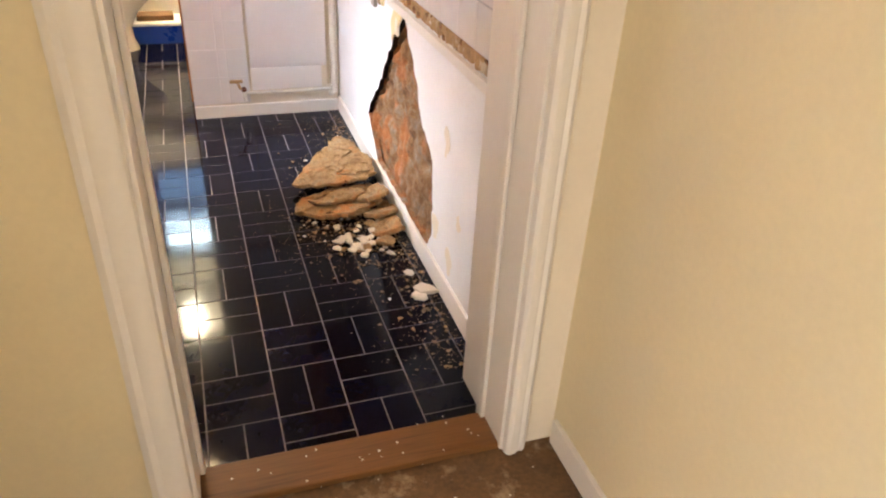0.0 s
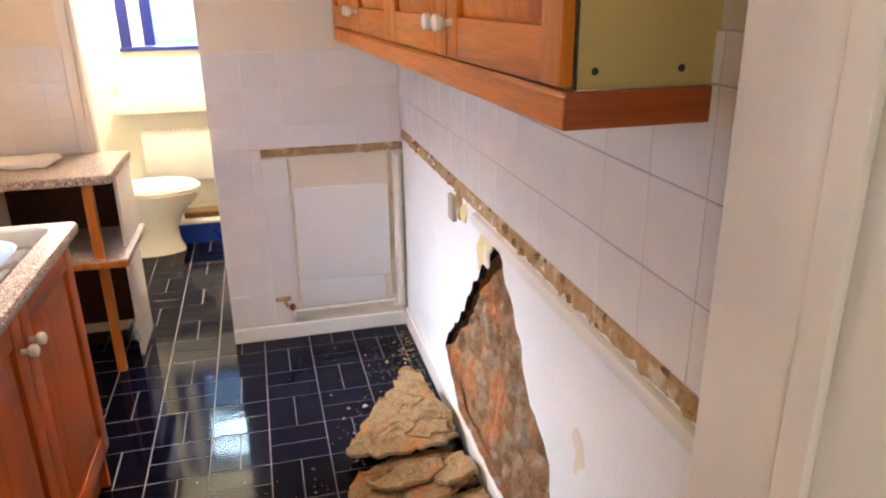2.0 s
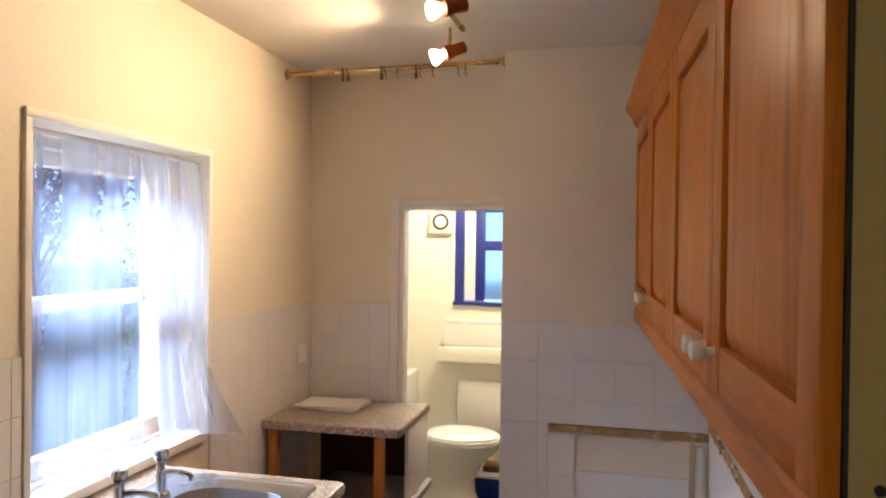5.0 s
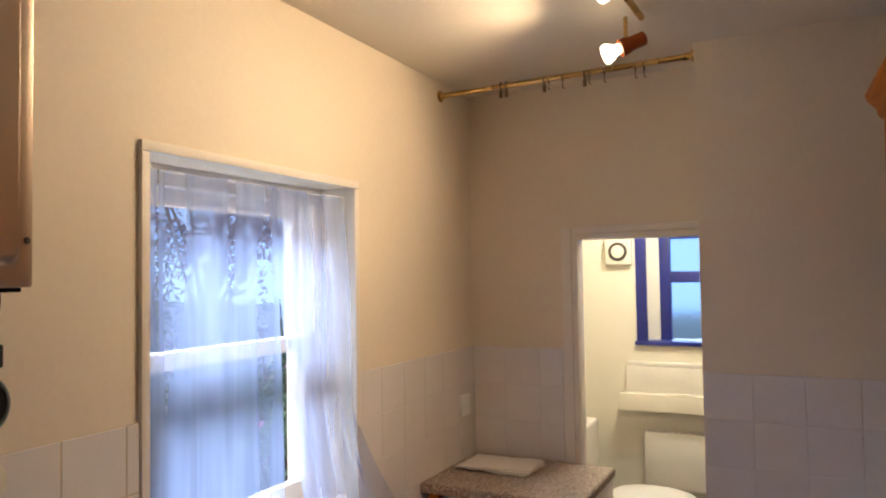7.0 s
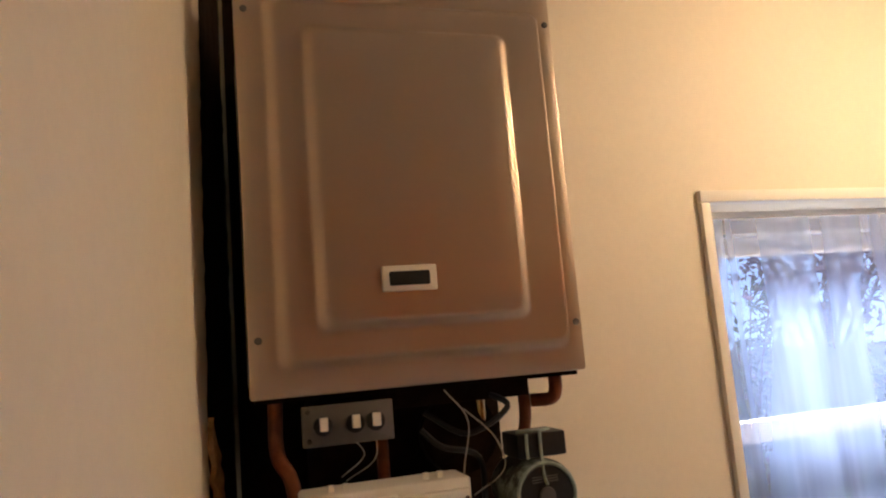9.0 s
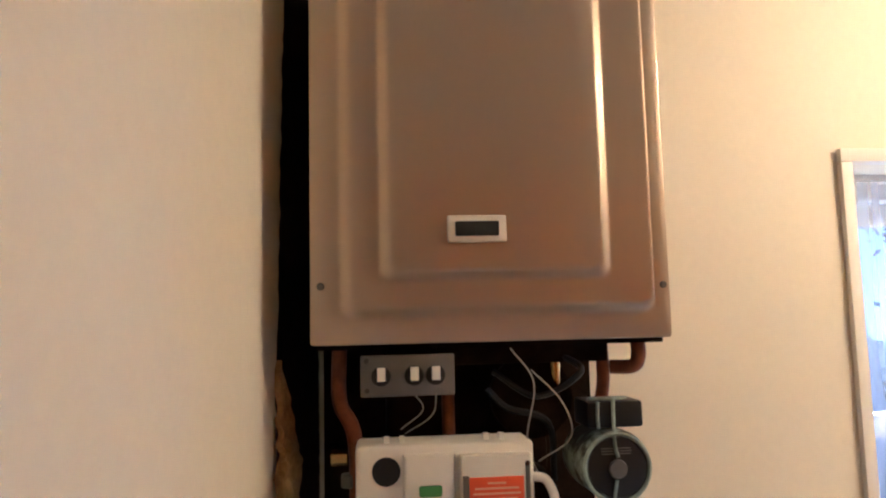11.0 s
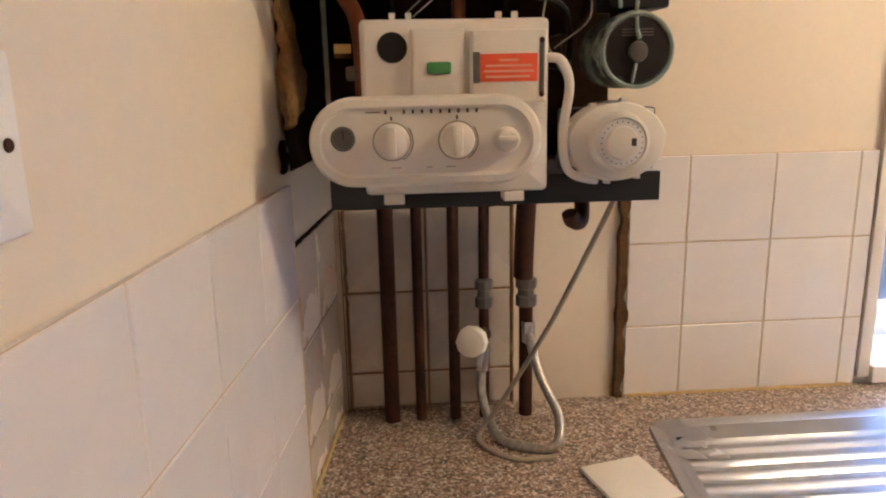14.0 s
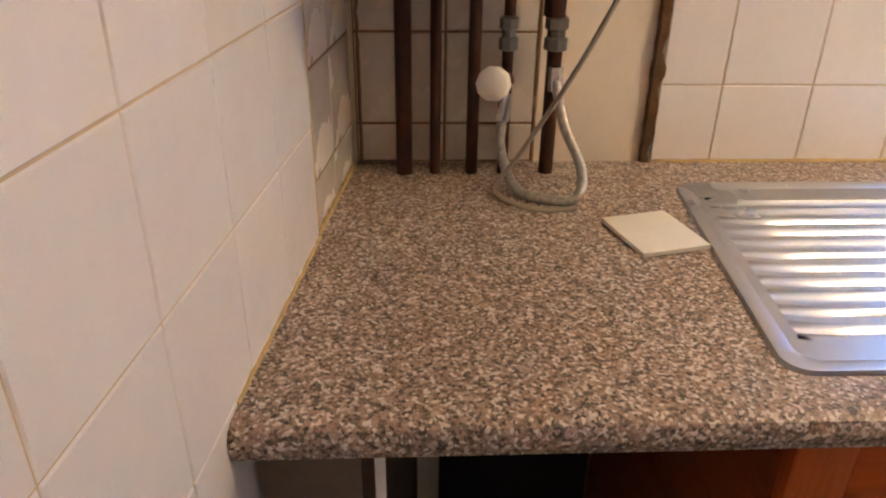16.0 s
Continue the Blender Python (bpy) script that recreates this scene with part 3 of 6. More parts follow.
def sash(x, z0, z1, deep):
    s = part("sash", box(x - 0.035, x, WY0 + 0.046, WY0 + 0.09, z0, z1, 0.004), GLOSS, win)
    part("stile", box(x - 0.035, x, WY1 - 0.09, WY1 - 0.046, z0, z1, 0.004), GLOSS, s)
    part("rail", box(x - 0.035, x, WY0 + 0.09, WY1 - 0.09, z1 - 0.045, z1, 0.004), GLOSS, s)
    part("rail", box(x - 0.035, x, WY0 + 0.09, WY1 - 0.09, z0, z0 + deep, 0.004), GLOSS, s)
    g = part("pane", box(x - 0.02, x - 0.016, WY0 + 0.088, WY1 - 0.088, z0 + deep - 0.002, z1 - 0.043), GLASS, s)
    g.visible_shadow = False


sash(XF - 0.052, 1.40, WZ1 - 0.05, 0.04)
sash(XF - 0.006, WZ0 + 0.022, 1.445, 0.065)

# bathroom window, dark blue frame
bw = thing("window_2", (0.0, BACK + 0.1, BZ0), "dark blue painted bathroom window with patterned glass", "window")
bw["kind"] = "structure"
YB = BACK + 0.10
part("reveal_strip", box(BX0 - 0.01, BX0 + 0.055, BACK - 0.012, BACK + 0.01, BZ0 - 0.02, BZ1, 0.003), BLUE, bw)
part("window_sill", box(BX0 - 0.02, BX1, BACK - 0.03, YB, BZ0 - 0.02, BZ0 + 0.004, 0.003), BLUE, bw)
part("reveal", box(BX0 + 0.002, BX0 + 0.012, BACK + 0.012, YB, BZ0 + 0.006, BZ1), WHITE, bw)
part("window_frame", box(BX0 + 0.12, BX0 + 0.185, YB - 0.03, YB + 0.03, BZ0 + 0.006, BZ1, 0.004), BLUE, bw)
part("reveal_board", box(BX0 + 0.014, BX0 + 0.118, YB - 0.01, YB + 0.02, BZ0 + 0.006, BZ1), WHITE, bw)
part("window_frame", box(BX1 - 0.05, BX1, YB - 0.03, YB + 0.03, BZ0 + 0.006, BZ1, 0.004), BLUE, bw)
part("transom", box(BX0 + 0.186, BX1 - 0.051, YB - 0.03, YB + 0.03, 1.56, 1.63, 0.004), BLUE, bw)
part("window_frame", box(BX0 + 0.186, BX1 - 0.051, YB - 0.03, YB + 0.03, 1.83, 1.87, 0.004), BLUE, bw)
for z0, z1 in ((BZ0 + 0.006, 1.56), (1.63, 1.83), (1.87, BZ1)):
    g = part("pane", box(BX0 + 0.186, BX1 - 0.051, YB, YB + 0.005, z0, z1), FROST, bw)
    g.visible_shadow = False

# ---- outside the window ----
structure("ground", box(-60, 60, -60, 60, -0.6, -0.45), GROUNDM, "grey paved yard outside the window")
structure("backdrop_sky", box(-40, -39.8, -40, 60, -0.45, 40), SKYGLOW, "bright overcast sky beyond the yard")
structure("backdrop_sky_north", box(-30, 30, 39.8, 40, -0.45, 30), SKYGLOW, "bright overcast sky beyond the bathroom")
hb = thing("outbuilding", (-5.6, 4.5, -0.45), "low pale grey rendered outbuilding across the yard", "outbuilding")
part("wall", box(-5.9, -5.6, 3.0, 9.5, -0.45, 0.85), BRICK, hb)
part("roof", loft([[(-6.2, y, 0.86), (-5.4, y, 0.86), (-7.5, y, 1.3)] for y in (2.7, 9.8)]), GROUNDM, hb)
hw = part("window", box(-5.61, -5.58, 4.4, 5.3, -0.2, 0.7), WHITE, hb)
part("pane", box(-5.578, -5.572, 4.48, 5.22, -0.12, 0.62), DARK, hw)
yard = thing("yard_wall", (-3.2, 1.0, -0.45), "grey rendered garden wall in the yard", "wall")
part("wall", box(-3.3, -3.1, -4, 4.2, -0.45, 1.15), BRICK, yard)
part("coping", box(-3.34, -3.06, -4, 4.2, 1.151, 1.22, 0.01), GROUNDM, yard)


def bush(at, h, w, seed, flowers):
    rng = random.Random(seed)
    t = thing("garden_bush", at, "green flowering bush with pink flowers outside the window", "bush", "bushes outside")
    st, lv, fl = bmesh.new(), bmesh.new(), bmesh.new()
    for k in range(16):
        a = rng.uniform(0, 6.28)
        tip = Vector(at) + Vector((math.cos(a) * w * rng.uniform(0.2, 1), math.sin(a) * w * rng.uniform(0.2, 1), h * rng.uniform(0.55, 1)))
        mid = (Vector(at) + tip) / 2 + Vector((0, 0, h * 0.15))
        tube([at, mid, tip], 0.005, 5, 3, st)
        for i in range(150):
            u = rng.uniform(0.25, 1.05)
            p = Vector(at).lerp(mid, min(1, u * 2)) if u < 0.5 else mid.lerp(tip, (u - 0.5) * 2)
            p = p + Vector([rng.gauss(0, 0.07) for _ in range(3)])
            d, e = Vector([rng.uniform(-1, 1) for _ in range(3)]).normalized(), Vector([rng.uniform(-1, 1) for _ in range(3)]).normalized()
            s = rng.uniform(0.025, 0.055)
            b = fl if i % 22 == 0 and flowers else lv
            b.faces.new([b.verts.new(q) for q in (p - d * s, p + e * s * 0.4, p + d * s, p - e * s * 0.4)])
    part("stem", st, DULL, t)
    tagged(part("foliage", lv, LEAF, t, smooth=False), kind="stuff")
    tagged(part("flowers", fl, PETAL, t, "pink purple flowers", smooth=False), kind="stuff")


def leafy_tree(at, crown, rad, seed, leaves):
    rng = random.Random(seed)
    t = thing("garden_tree", at, "small dark-leaved tree standing in the yard", "tree")
    o, c = Vector(at), Vector(crown)
    part("trunk", tube([o, o.lerp(c, 0.35) + Vector((0.05, 0.03, 0)), o.lerp(c, 0.75)], 0.05, 9, 6), DULL, t)
    lv = bmesh.new()
    for k in range(14):
        a, e = rng.uniform(0, 6.28), rng.uniform(-0.5, 1.0)
        tip = c + Vector((math.cos(a) * rad[0] * 0.85, math.sin(a) * rad[1] * 0.85, e * rad[2] * 0.8))
        root = o.lerp(c, rng.uniform(0.45, 0.8))
        part("limb", tube([root, root.lerp(tip, 0.5) + Vector((0, 0, 0.12)), tip], 0.012, 6, 4), DULL, t)
        clump = [root.lerp(tip, q) + Vector([rng.gauss(0, 0.14) for _ in range(3)]) for q in (0.45, 0.6, 0.75, 0.85, 0.95, 1.05)]
        for i in range(leaves // 14):
            p = rng.choice(clump) + Vector([rng.gauss(0, 0.13) for _ in range(3)])
            d, e2 = Vector([rng.uniform(-1, 1) for _ in range(3)]).normalized(), Vector([rng.uniform(-1, 1) for _ in range(3)]).normalized()
            z = rng.uniform(0.025, 0.05)
            lv.faces.new([lv.verts.new(q) for q in (p - d * z, p - d * z * 0.2 + e2 * z * 0.5, p + d * z, p - d * z * 0.2 - e2 * z * 0.5)])
    tagged(part("crown", lv, PLUMLEAF, t, "plum-coloured leaves", smooth=False), kind="stuff")


bush((-2.1, 4.6, -0.45), 1.9, 0.45, 3, True)
bush((-3.9, 5.0, -0.45), 2.7, 0.6, 8, True)
bush((-4.0, 6.6, -0.45), 1.9, 0.75, 5, False)
leafy_tree((-3.7, 5.55, -0.45), (-3.6, 5.65, 2.5), (0.8, 0.95, 1.2), 21, 5200)

# ---- net curtain ----
cur = thing("net_curtain", (WEST - 0.03, 2.95, WZ0), "sheer white net curtain hanging in the sash window", "curtain")


def net_panel(ya, yb, yc, yd, seed, folds, flare):
    """A gathered net: top edge ya..yb, bottom edge yc..yd; the free side may spill over the sill."""
    b = bmesh.new()
    nu, nv = 130, 34
    g = []
    for i in range(nu + 1):
        u = i / nu
        row = []
        for k in range(nv + 1):
            v = k / nv
            w = u + 0.03 * noise.noise(Vector((u * 5, v * 2.0, seed)))
            y = (ya + (yb - ya) * w) * (1 - v) + (yc + (yd - yc) * w) * v
            ang = w * folds * 2 * math.pi + seed + 1.6 * noise.noise(Vector((u * 3, v * 1.2, seed + 9)))
            x = WEST - 0.030 + 0.007 * math.sin(ang) * (0.35 + 0.8 * v) + 0.008 * noise.noise(Vector((u * 7, v * 1.6, seed + 3)))
            y += 0.004 * math.cos(ang)
            z = 1.880 - v * (1.880 - 0.948)
            if flare:
                f = max(0, (v - 0.70) / 0.30) ** 1.5 * u ** 1.5
                x, y, z = x + 0.13 * f + 0.030 * u * min(1, v * 3), y + 0.035 * f, z - 0.028 * f
            row.append(b.verts.new((x, y, z)))
        g.append(row)
    for i in range(nu):
        for k in range(nv):
            b.faces.new((g[i][k], g[i + 1][k], g[i + 1][k + 1], g[i][k + 1]))
    return b


part("curtain_panel", net_panel(WY0 + 0.010, 3.02, WY0 + 0.014, 3.04, 1.0, 4, False), NET, cur)
part("curtain_panel", net_panel(2.975, WY1 + 0.002, 3.155, WY1 + 0.012, 4.0, 4, True), NET, cur)
part("curtain_wire", rod((WEST - 0.05, WY0 + 0.005, 1.882), (WEST - 0.05, WY1 - 0.005, 1.882), 0.004, 8), WHITE, cur)

# ---- wall damage and strips ----
def ragged_strip(y0, y1, z0, z1, x, out, seed, step=0.012):
    b = bmesh.new()
    n = int((y1 - y0) / step)
    loops = []
    for i in range(n + 1):
        y = y0 + (y1 - y0) * i / n
        j = [noise.noise(Vector((y * 30, q, seed))) for q in (0, 5, 9)]
        a, c = z0 + j[0] * 0.012, z1 + j[1] * 0.006
        d = out * (0.7 + 0.8 * j[2])
        loops.append([(x, y, a), (x - d, y, a + 0.004), (x - d * 0.8, y, c - 0.004), (x, y, c)])
    return loft(loops, bm=b)


part("mortar_strip", ragged_strip(1.565, BOXF - 0.015, 0.905, 0.950, EAST - 0.0005, 0.010, 2.0), RAW, plaster, "raw brown mortar strip where a worktop was removed")
part("trim_strip", box(EAST - 0.020, EAST - 0.0006, 1.57, 2.80, 0.866, 0.900, 0.005), GLOSS, plaster, "white plastic strip")
part("broken_patch", chunk((0.020, 0.06, 0.12), 4.0), RAW, plaster).location = (EAST - 0.002, 2.99, 0.865)
part("back_box", box(EAST - 0.016, EAST - 0.0005, 3.03, 3.09, 0.80, 0.885, 0.003), CABLE, plaster, "grey-beige metal box in the plaster")
part("broken_patch", chunk((0.022, 0.05, 0.07), 5.0), FLAP, plaster).location = (EAST - 0.004, 2.93, 0.855)
fl_edge = torn_edge([(2.615, 0.868), (2.74, 0.862), (2.79, 0.80), (2.775, 0.728), (2.72, 0.768), (2.66, 0.825)], 0.012, 0.006)
part("torn_flap", loft([[(x, y, z) for y, z in fl_edge] for x in (EAST - 0.0005, EAST - 0.005)]), FLAP, plaster, "yellow cream torn paper")
srng = random.Random(4)
for k in range(46):
    y = srng.uniform(1.6, 3.85)
    s = srng.uniform(0.012, 0.03)
    part("mortar_bit", chunk((0.016, s * srng.uniform(0.7, 1.6), s), k * 0.7, 0.4, 1), (RAW, HOLE, CHALK, HOLE)[k % 4], plaster, smooth=False).location = (EAST - 0.004, y, srng.uniform(0.905, 0.948))
part("broken_patch", chunk((0.010, 0.06, 0.10), 6.0), CREAM, plaster).location = (EAST - 0.001, 2.70, 0.80)
for yc, zc, wy, hz, mm in ((2.05, 0.58, 0.035, 0.06, CREAM), (1.90, 0.36, 0.03, 0.035, CREAM), (2.13, 0.22, 0.05, 0.05, CREAM), (1.97, 0.16, 0.04, 0.05, CREAM)):
    ring_pts = torn_edge([(yc + wy * math.cos(a) * (0.7 + 0.3 * math.sin(3 * a + yc * 9)), zc + hz * math.sin(a)) for a in [2 * math.pi * k / 10 for k in range(10)]], 0.010, 0.020)
    part("paint_patch", loft([[(x, y, z) for y, z in ring_pts] for x in (EAST - 0.0004, EAST - 0.0016)]), mm, plaster, "patch of old peeling paint")

bat = thing("wall_batten", (0.7, BOXF, 0.87), "raw brown batten fixed to the boxed wall", "batten")
n = 40
loops = []
for i in range(n + 1):
    x = 0.405 + (EAST - 0.002 - 0.405) * i / n
    j = [noise.noise(Vector((x * 25, q, 1.0))) for q in (0, 5, 9)]
    loops.append([(x, BOXF, 0.853 + j[0] * 0.008), (x, BOXF - 0.013 + j[2] * 0.004, 0.856), (x, BOXF - 0.012, 0.884), (x, BOXF, 0.888 + j[1] * 0.005)])
part("strip", loft(loops), RAW, bat)

# tiled board, pipes and tap on the boxed wall
tb = thing("tiled_board", (0.73, BOXF - 0.01, 0.14), "white tiled board fixed to the boxed wall", "board")
part("board", box(0.525, 0.945, BOXF - 0.012, BOXF - 0.0005, 0.27, 0.708, 0.002), TILE, tb)
part("board", box(0.525, 0.915, BOXF - 0.011, BOXF - 0.0005, 0.145, 0.2695, 0.002), TILE, tb)
part("bare_strip", box(0.947, 0.966, BOXF - 0.006, BOXF - 0.0005, 0.16, 0.85, 0.001), BAREEDGE, tb, "bare beige plaster edge")
pp = thing("white_pipework", (0.75, BOXF - 0.02, 0.1), "white painted pipes along the boxed wall", "pipe")
part("upright_pipe", tube([(0.985, BOXF - 0.024, 0.115), (0.985, BOXF - 0.024, 0.84)], 0.017, 14, 1), PIPEPAINT, pp)
part("joint", rod((0.985, BOXF - 0.024, 0.44), (0.985, BOXF - 0.024, 0.475), 0.020, 14), PIPEPAINT, pp)
part("level_pipe", rod((0.485, BOXF - 0.022, 0.135), (0.975, BOXF - 0.022, 0.137), 0.0085, 12), PIPEPAINT, pp)
part("elbow", tube([(0.975, BOXF - 0.024, 0.16), (0.975, BOXF - 0.03, 0.12), (0.95, BOXF - 0.03, 0.11)], 0.014, 10, 4), PIPEPAINT, pp)
wtap = thing("stop_tap", (0.47, BOXF - 0.02, 0.13), "dirty cream stop tap on a short pipe", "tap")
part("body", lathe((0.478, BOXF - 0.001, 0.16), (0, -1, 0), [(0.010, 0), (0.010, 0.02), (0.015, 0.022), (0.015, 0.034), (0.009, 0.036), (0.009, 0.05)], 14), COPPER, wtap)
part("spout", tube([(0.478, BOXF - 0.03, 0.16), (0.480, BOXF - 0.035, 0.12), (0.484, BOXF - 0.024, 0.095)], 0.011, 10, 5), GLOSS, wtap)
part("handle", box(0.405, 0.475, BOXF - 0.06, BOXF - 0.045, 0.205, 0.225, 0.006), RAW, wtap)
part("stem", rod((0.46, BOXF - 0.045, 0.17), (0.445, BOXF - 0.052, 0.21), 0.008, 10), RAW, wtap)

# ---- worktop and sink ----
WT = 0.90
wtop = tagged(thing("worktop", (-0.45, 2.3, WT), "speckled brown laminate worktop beside the sink", "worktop"))
FX = -0.118


def wt_section(y):
    xb = WEST + 0.004
    e = [(xb, WT - 0.038), (FX - 0.012, WT - 0.038), (FX - 0.003, WT - 0.034), (FX, WT - 0.024), (FX, WT - 0.014), (FX - 0.004, WT - 0.005), (FX - 0.014, WT), (xb, WT)]
    return [(x, y, z) for x, z in e]


def south_y(x):
    return S0.y + (S0.x - x) / (S0.x - S1.x) * (S1.y - S0.y) + 0.008


SX0, SX1, SY0, SY1 = -0.655, -0.178, 2.085, 3.005


def askew(p):
    """The drainer end of the sink runs parallel to the skewed south wall."""
    x, y, zz = p
    return (x, y + (0.023 - 0.11 * (x + 0.655)) * max(0.0, 1 - (y - SY0) / (SY1 - SY0)), zz)


first = [(x, south_y(x), z) for x, _, z in wt_section(0)]
part("top_section", loft([first, [askew(p) for p in wt_section(SY0 + 0.02)]]), STONE, wtop)
part("end_section", loft([wt_section(SY1 - 0.02), wt_section(3.05)]), STONE, wtop)
part("back_strip", loft([[askew((x, y, zz)) for x, zz in ((WEST + 0.004, WT - 0.038), (SX0 + 0.02, WT - 0.038), (SX0 + 0.02, WT), (WEST + 0.004, WT))] for y in (SY0 + 0.02, SY1 - 0.02)]), STONE, wtop)
f2 = [(x, z) for x, z in [(SX1 - 0.02, WT - 0.038)] + [(p[0], p[2]) for p in wt_section(0)[1:7]] + [(SX1 - 0.02, WT)]]
part("front_strip", loft([[askew((x, y, z)) for x, z in f2] for y in (SY0 + 0.02, SY1 - 0.02)]), STONE, wtop)

sink = thing("sink", (-0.42, 2.5, WT), "stainless steel inset sink with ribbed drainer", "sink")
z = WT + 0.004


def ring(x0, x1, y0, y1, r, zz):
    return [(u, v, zz) for u, v in loop_pts(x0, x1, y0, y1, r, 8)]


BYA, BYB, BXA, BXB = 2.515, 2.915, -0.525, -0.212
b = loft([ring(SX0, SX1, SY0, SY1, 0.03, WT + 0.0005), ring(SX0 + 0.002, SX1 - 0.002, SY0 + 0.002, SY1 - 0.002, 0.03, z + 0.001), ring(SX0 + 0.012, SX1 - 0.012, SY0 + 0.012, SY1 - 0.012, 0.028, z + 0.002),
          ring(SX0 + 0.022, SX1 - 0.022, SY0 + 0.022, SY1 - 0.022, 0.026, z - 0.002)], cap0=False, cap1=False)
# the deck round the bowl
outer = [b.verts.new(p) for p in ring(SX0 + 0.022, SX1 - 0.022, SY0 + 0.022, SY1 - 0.022, 0.026, z - 0.002)]
hole_r = [b.verts.new(p) for p in ring(BXA, BXB, BYA, BYB, 0.10, z - 0.002)]
drn = [b.verts.new(p) for p in ring(-0.60, -0.235, 2.12, 2.47, 0.02, z - 0.002)]
eds = [b.edges.new((l[i], l[(i + 1) % len(l)])) for l in (outer, hole_r, drn) for i in range(len(l))]
bmesh.ops.triangle_fill(b, use_beauty=True, edges=eds)
for v in b.verts:
    v.co = askew(v.co)
part("deck", b, STEEL, sink)
b = loft([ring(BXA, BXB, BYA, BYB, 0.10, z - 0.002), ring(BXA + 0.004, BXB - 0.004, BYA + 0.004, BYB - 0.004, 0.10, z - 0.010), ring(BXA + 0.014, BXB - 0.014, BYA + 0.014, BYB - 0.014, 0.095, z - 0.10),
          ring(BXA + 0.03, BXB - 0.03, BYA + 0.03, BYB - 0.03, 0.085, z - 0.145), ring(BXA + 0.06, BXB - 0.06, BYA + 0.06, BYB - 0.06, 0.06, z - 0.155)], cap0=False)
for v in b.verts:
    v.co = askew(v.co)
part("bowl", b, STEEL, sink)
part("overflow", lathe((BXA + 0.009, 2.60, z - 0.045), (1, 0, 0), [(0.013, 0), (0.013, 0.001), (0.009, 0.002)], 16), BLACK, sink)
part("waste", lathe(((BXA + BXB) / 2, 2.72, z - 0.154), (0, 0, 1), [(0.03, 0), (0.03, 0.002), (0.02, 0.003), (0.018, 0.001)], 20), CHROME, sink)
# ribbed drainer
b = bmesh.new()
nx, ny = 96, 8
g = []
for i in range(nx + 1):
    x = -0.60 + 0.365 * i / nx
    row = []
    for k in range(ny + 1):
        y = 2.12 + 0.35 * k / ny
        edge = 1.0 if 0 < k < ny and 2 < i < nx - 2 else 0.0
        row.append(b.verts.new((x, y, z - 0.002 + edge * (-0.005 + 0.006 * max(0, math.sin(i / nx * 11 * 2 * math.pi)) ** 0.6))))
    g.append(row)
for i in range(nx):
    for k in range(ny):
        b.faces.new((g[i][k], g[i + 1][k], g[i + 1][k + 1], g[i][k + 1]))
for v in b.verts:
    v.co = askew(v.co)
part("drainer", b, STEEL, sink)


def pillar_tap(x, y, turn):
    t = thing("pillar_tap", (x, y, WT), "chrome pillar tap with lever head on the sink", "tap", "sink taps")
    o = Vector((x, y, z))
    part("body", lathe(o, (0, 0, 1), [(0.024, 0), (0.024, 0.004), (0.014, 0.010), (0.0125, 0.055), (0.0125, 0.085), (0.015, 0.09), (0.015, 0.098)], 20), CHROME, t)
    part("head", lathe(o + Vector((0, 0, 0.0985)), (0, 0, 1), [(0.013, 0), (0.019, 0.004), (0.021, 0.018), (0.018, 0.026), (0.010, 0.028)], 20), CHROME, t)
    d = Vector((math.cos(turn), math.sin(turn), 0))
    part("spout", tube([o + Vector((0, 0, 0.062)), o + d * 0.04 + Vector((0, 0, 0.066)), o + d * 0.085 + Vector((0, 0, 0.058)), o + d * 0.088 + Vector((0, 0, 0.045))], 0.0085, 12, 6), CHROME, t)
    return t


pillar_tap(-0.565, 2.635, radians(18))
pillar_tap(-0.570, 2.815, radians(5))
tw = thing("plaster_crumb", (-0.35, 2.33, WT), "small broken piece of debris on the drainer", "debris")
part("piece", chunk((0.05, 0.018, 0.014), 2.5), RAW, tw).location = Vector((-0.345, 2.335, z + 0.004))
part("piece", chunk((0.03, 0.022, 0.014), 7.5), CHALK, tw).location = Vector((-0.33, 2.375, z + 0.004))

lt = thing("loose_tile", (-0.48, 2.025, WT), "loose cream wall tile lying on the worktop", "tile")
q = part("tile", box(-0.055, 0.055, -0.048, 0.048, 0.0008, 0.0075, 0.0015), PLASTIC, lt)
q.location = Vector((-0.48, 2.025, WT))
q.rotation_euler = (0, 0, radians(14))

# ---- panelled doors ----
def panel_door(name, h, w, m_up, m_lv, parent, to_world, label=""):
    """A frame-and-panel door of width w and height h in the y-z plane, facing +x, as parts; to_world places it."""
    d = part(name, box(-0.018, -0.0145, 0.004, w - 0.004, 0.004, h - 0.004), m_up, parent, label)
    d.matrix_parent_inverse, d.matrix_basis = Matrix.Identity(4), to_world
    s = 0.062

    def sub(n, b, m):
        o = part(n, b, m, d)
        return o
    sub("stile", box(-0.018, 0.0, 0, s, 0, h, 0.0025), m_up)
    sub("stile", box(-0.018, 0.0, w - s, w, 0, h, 0.0025), m_up)
    sub("rail", box(-0.018, -0.0006, s, w - s, 0, s + 0.01, 0.0025), m_lv)
    sub("rail", box(-0.018, -0.0006, s, w - s, h - s - 0.01, h, 0.0025), m_lv)
    pz0, pz1, py0, py1 = s + 0.012, h - s - 0.012, s + 0.003, w - s - 0.003
    lo = [[(x, y, zz) for y, zz in ((py0 + i, pz0 + i), (py1 - i, pz0 + i), (py1 - i, pz1 - i), (py0 + i, pz1 - i))] for i, x in ((0, -0.0142), (0.002, -0.0138), (0.005, -0.0105), (0.028, -0.0035), (0.030, -0.0030))]
    sub("panel", loft(lo), m_up)
    return d


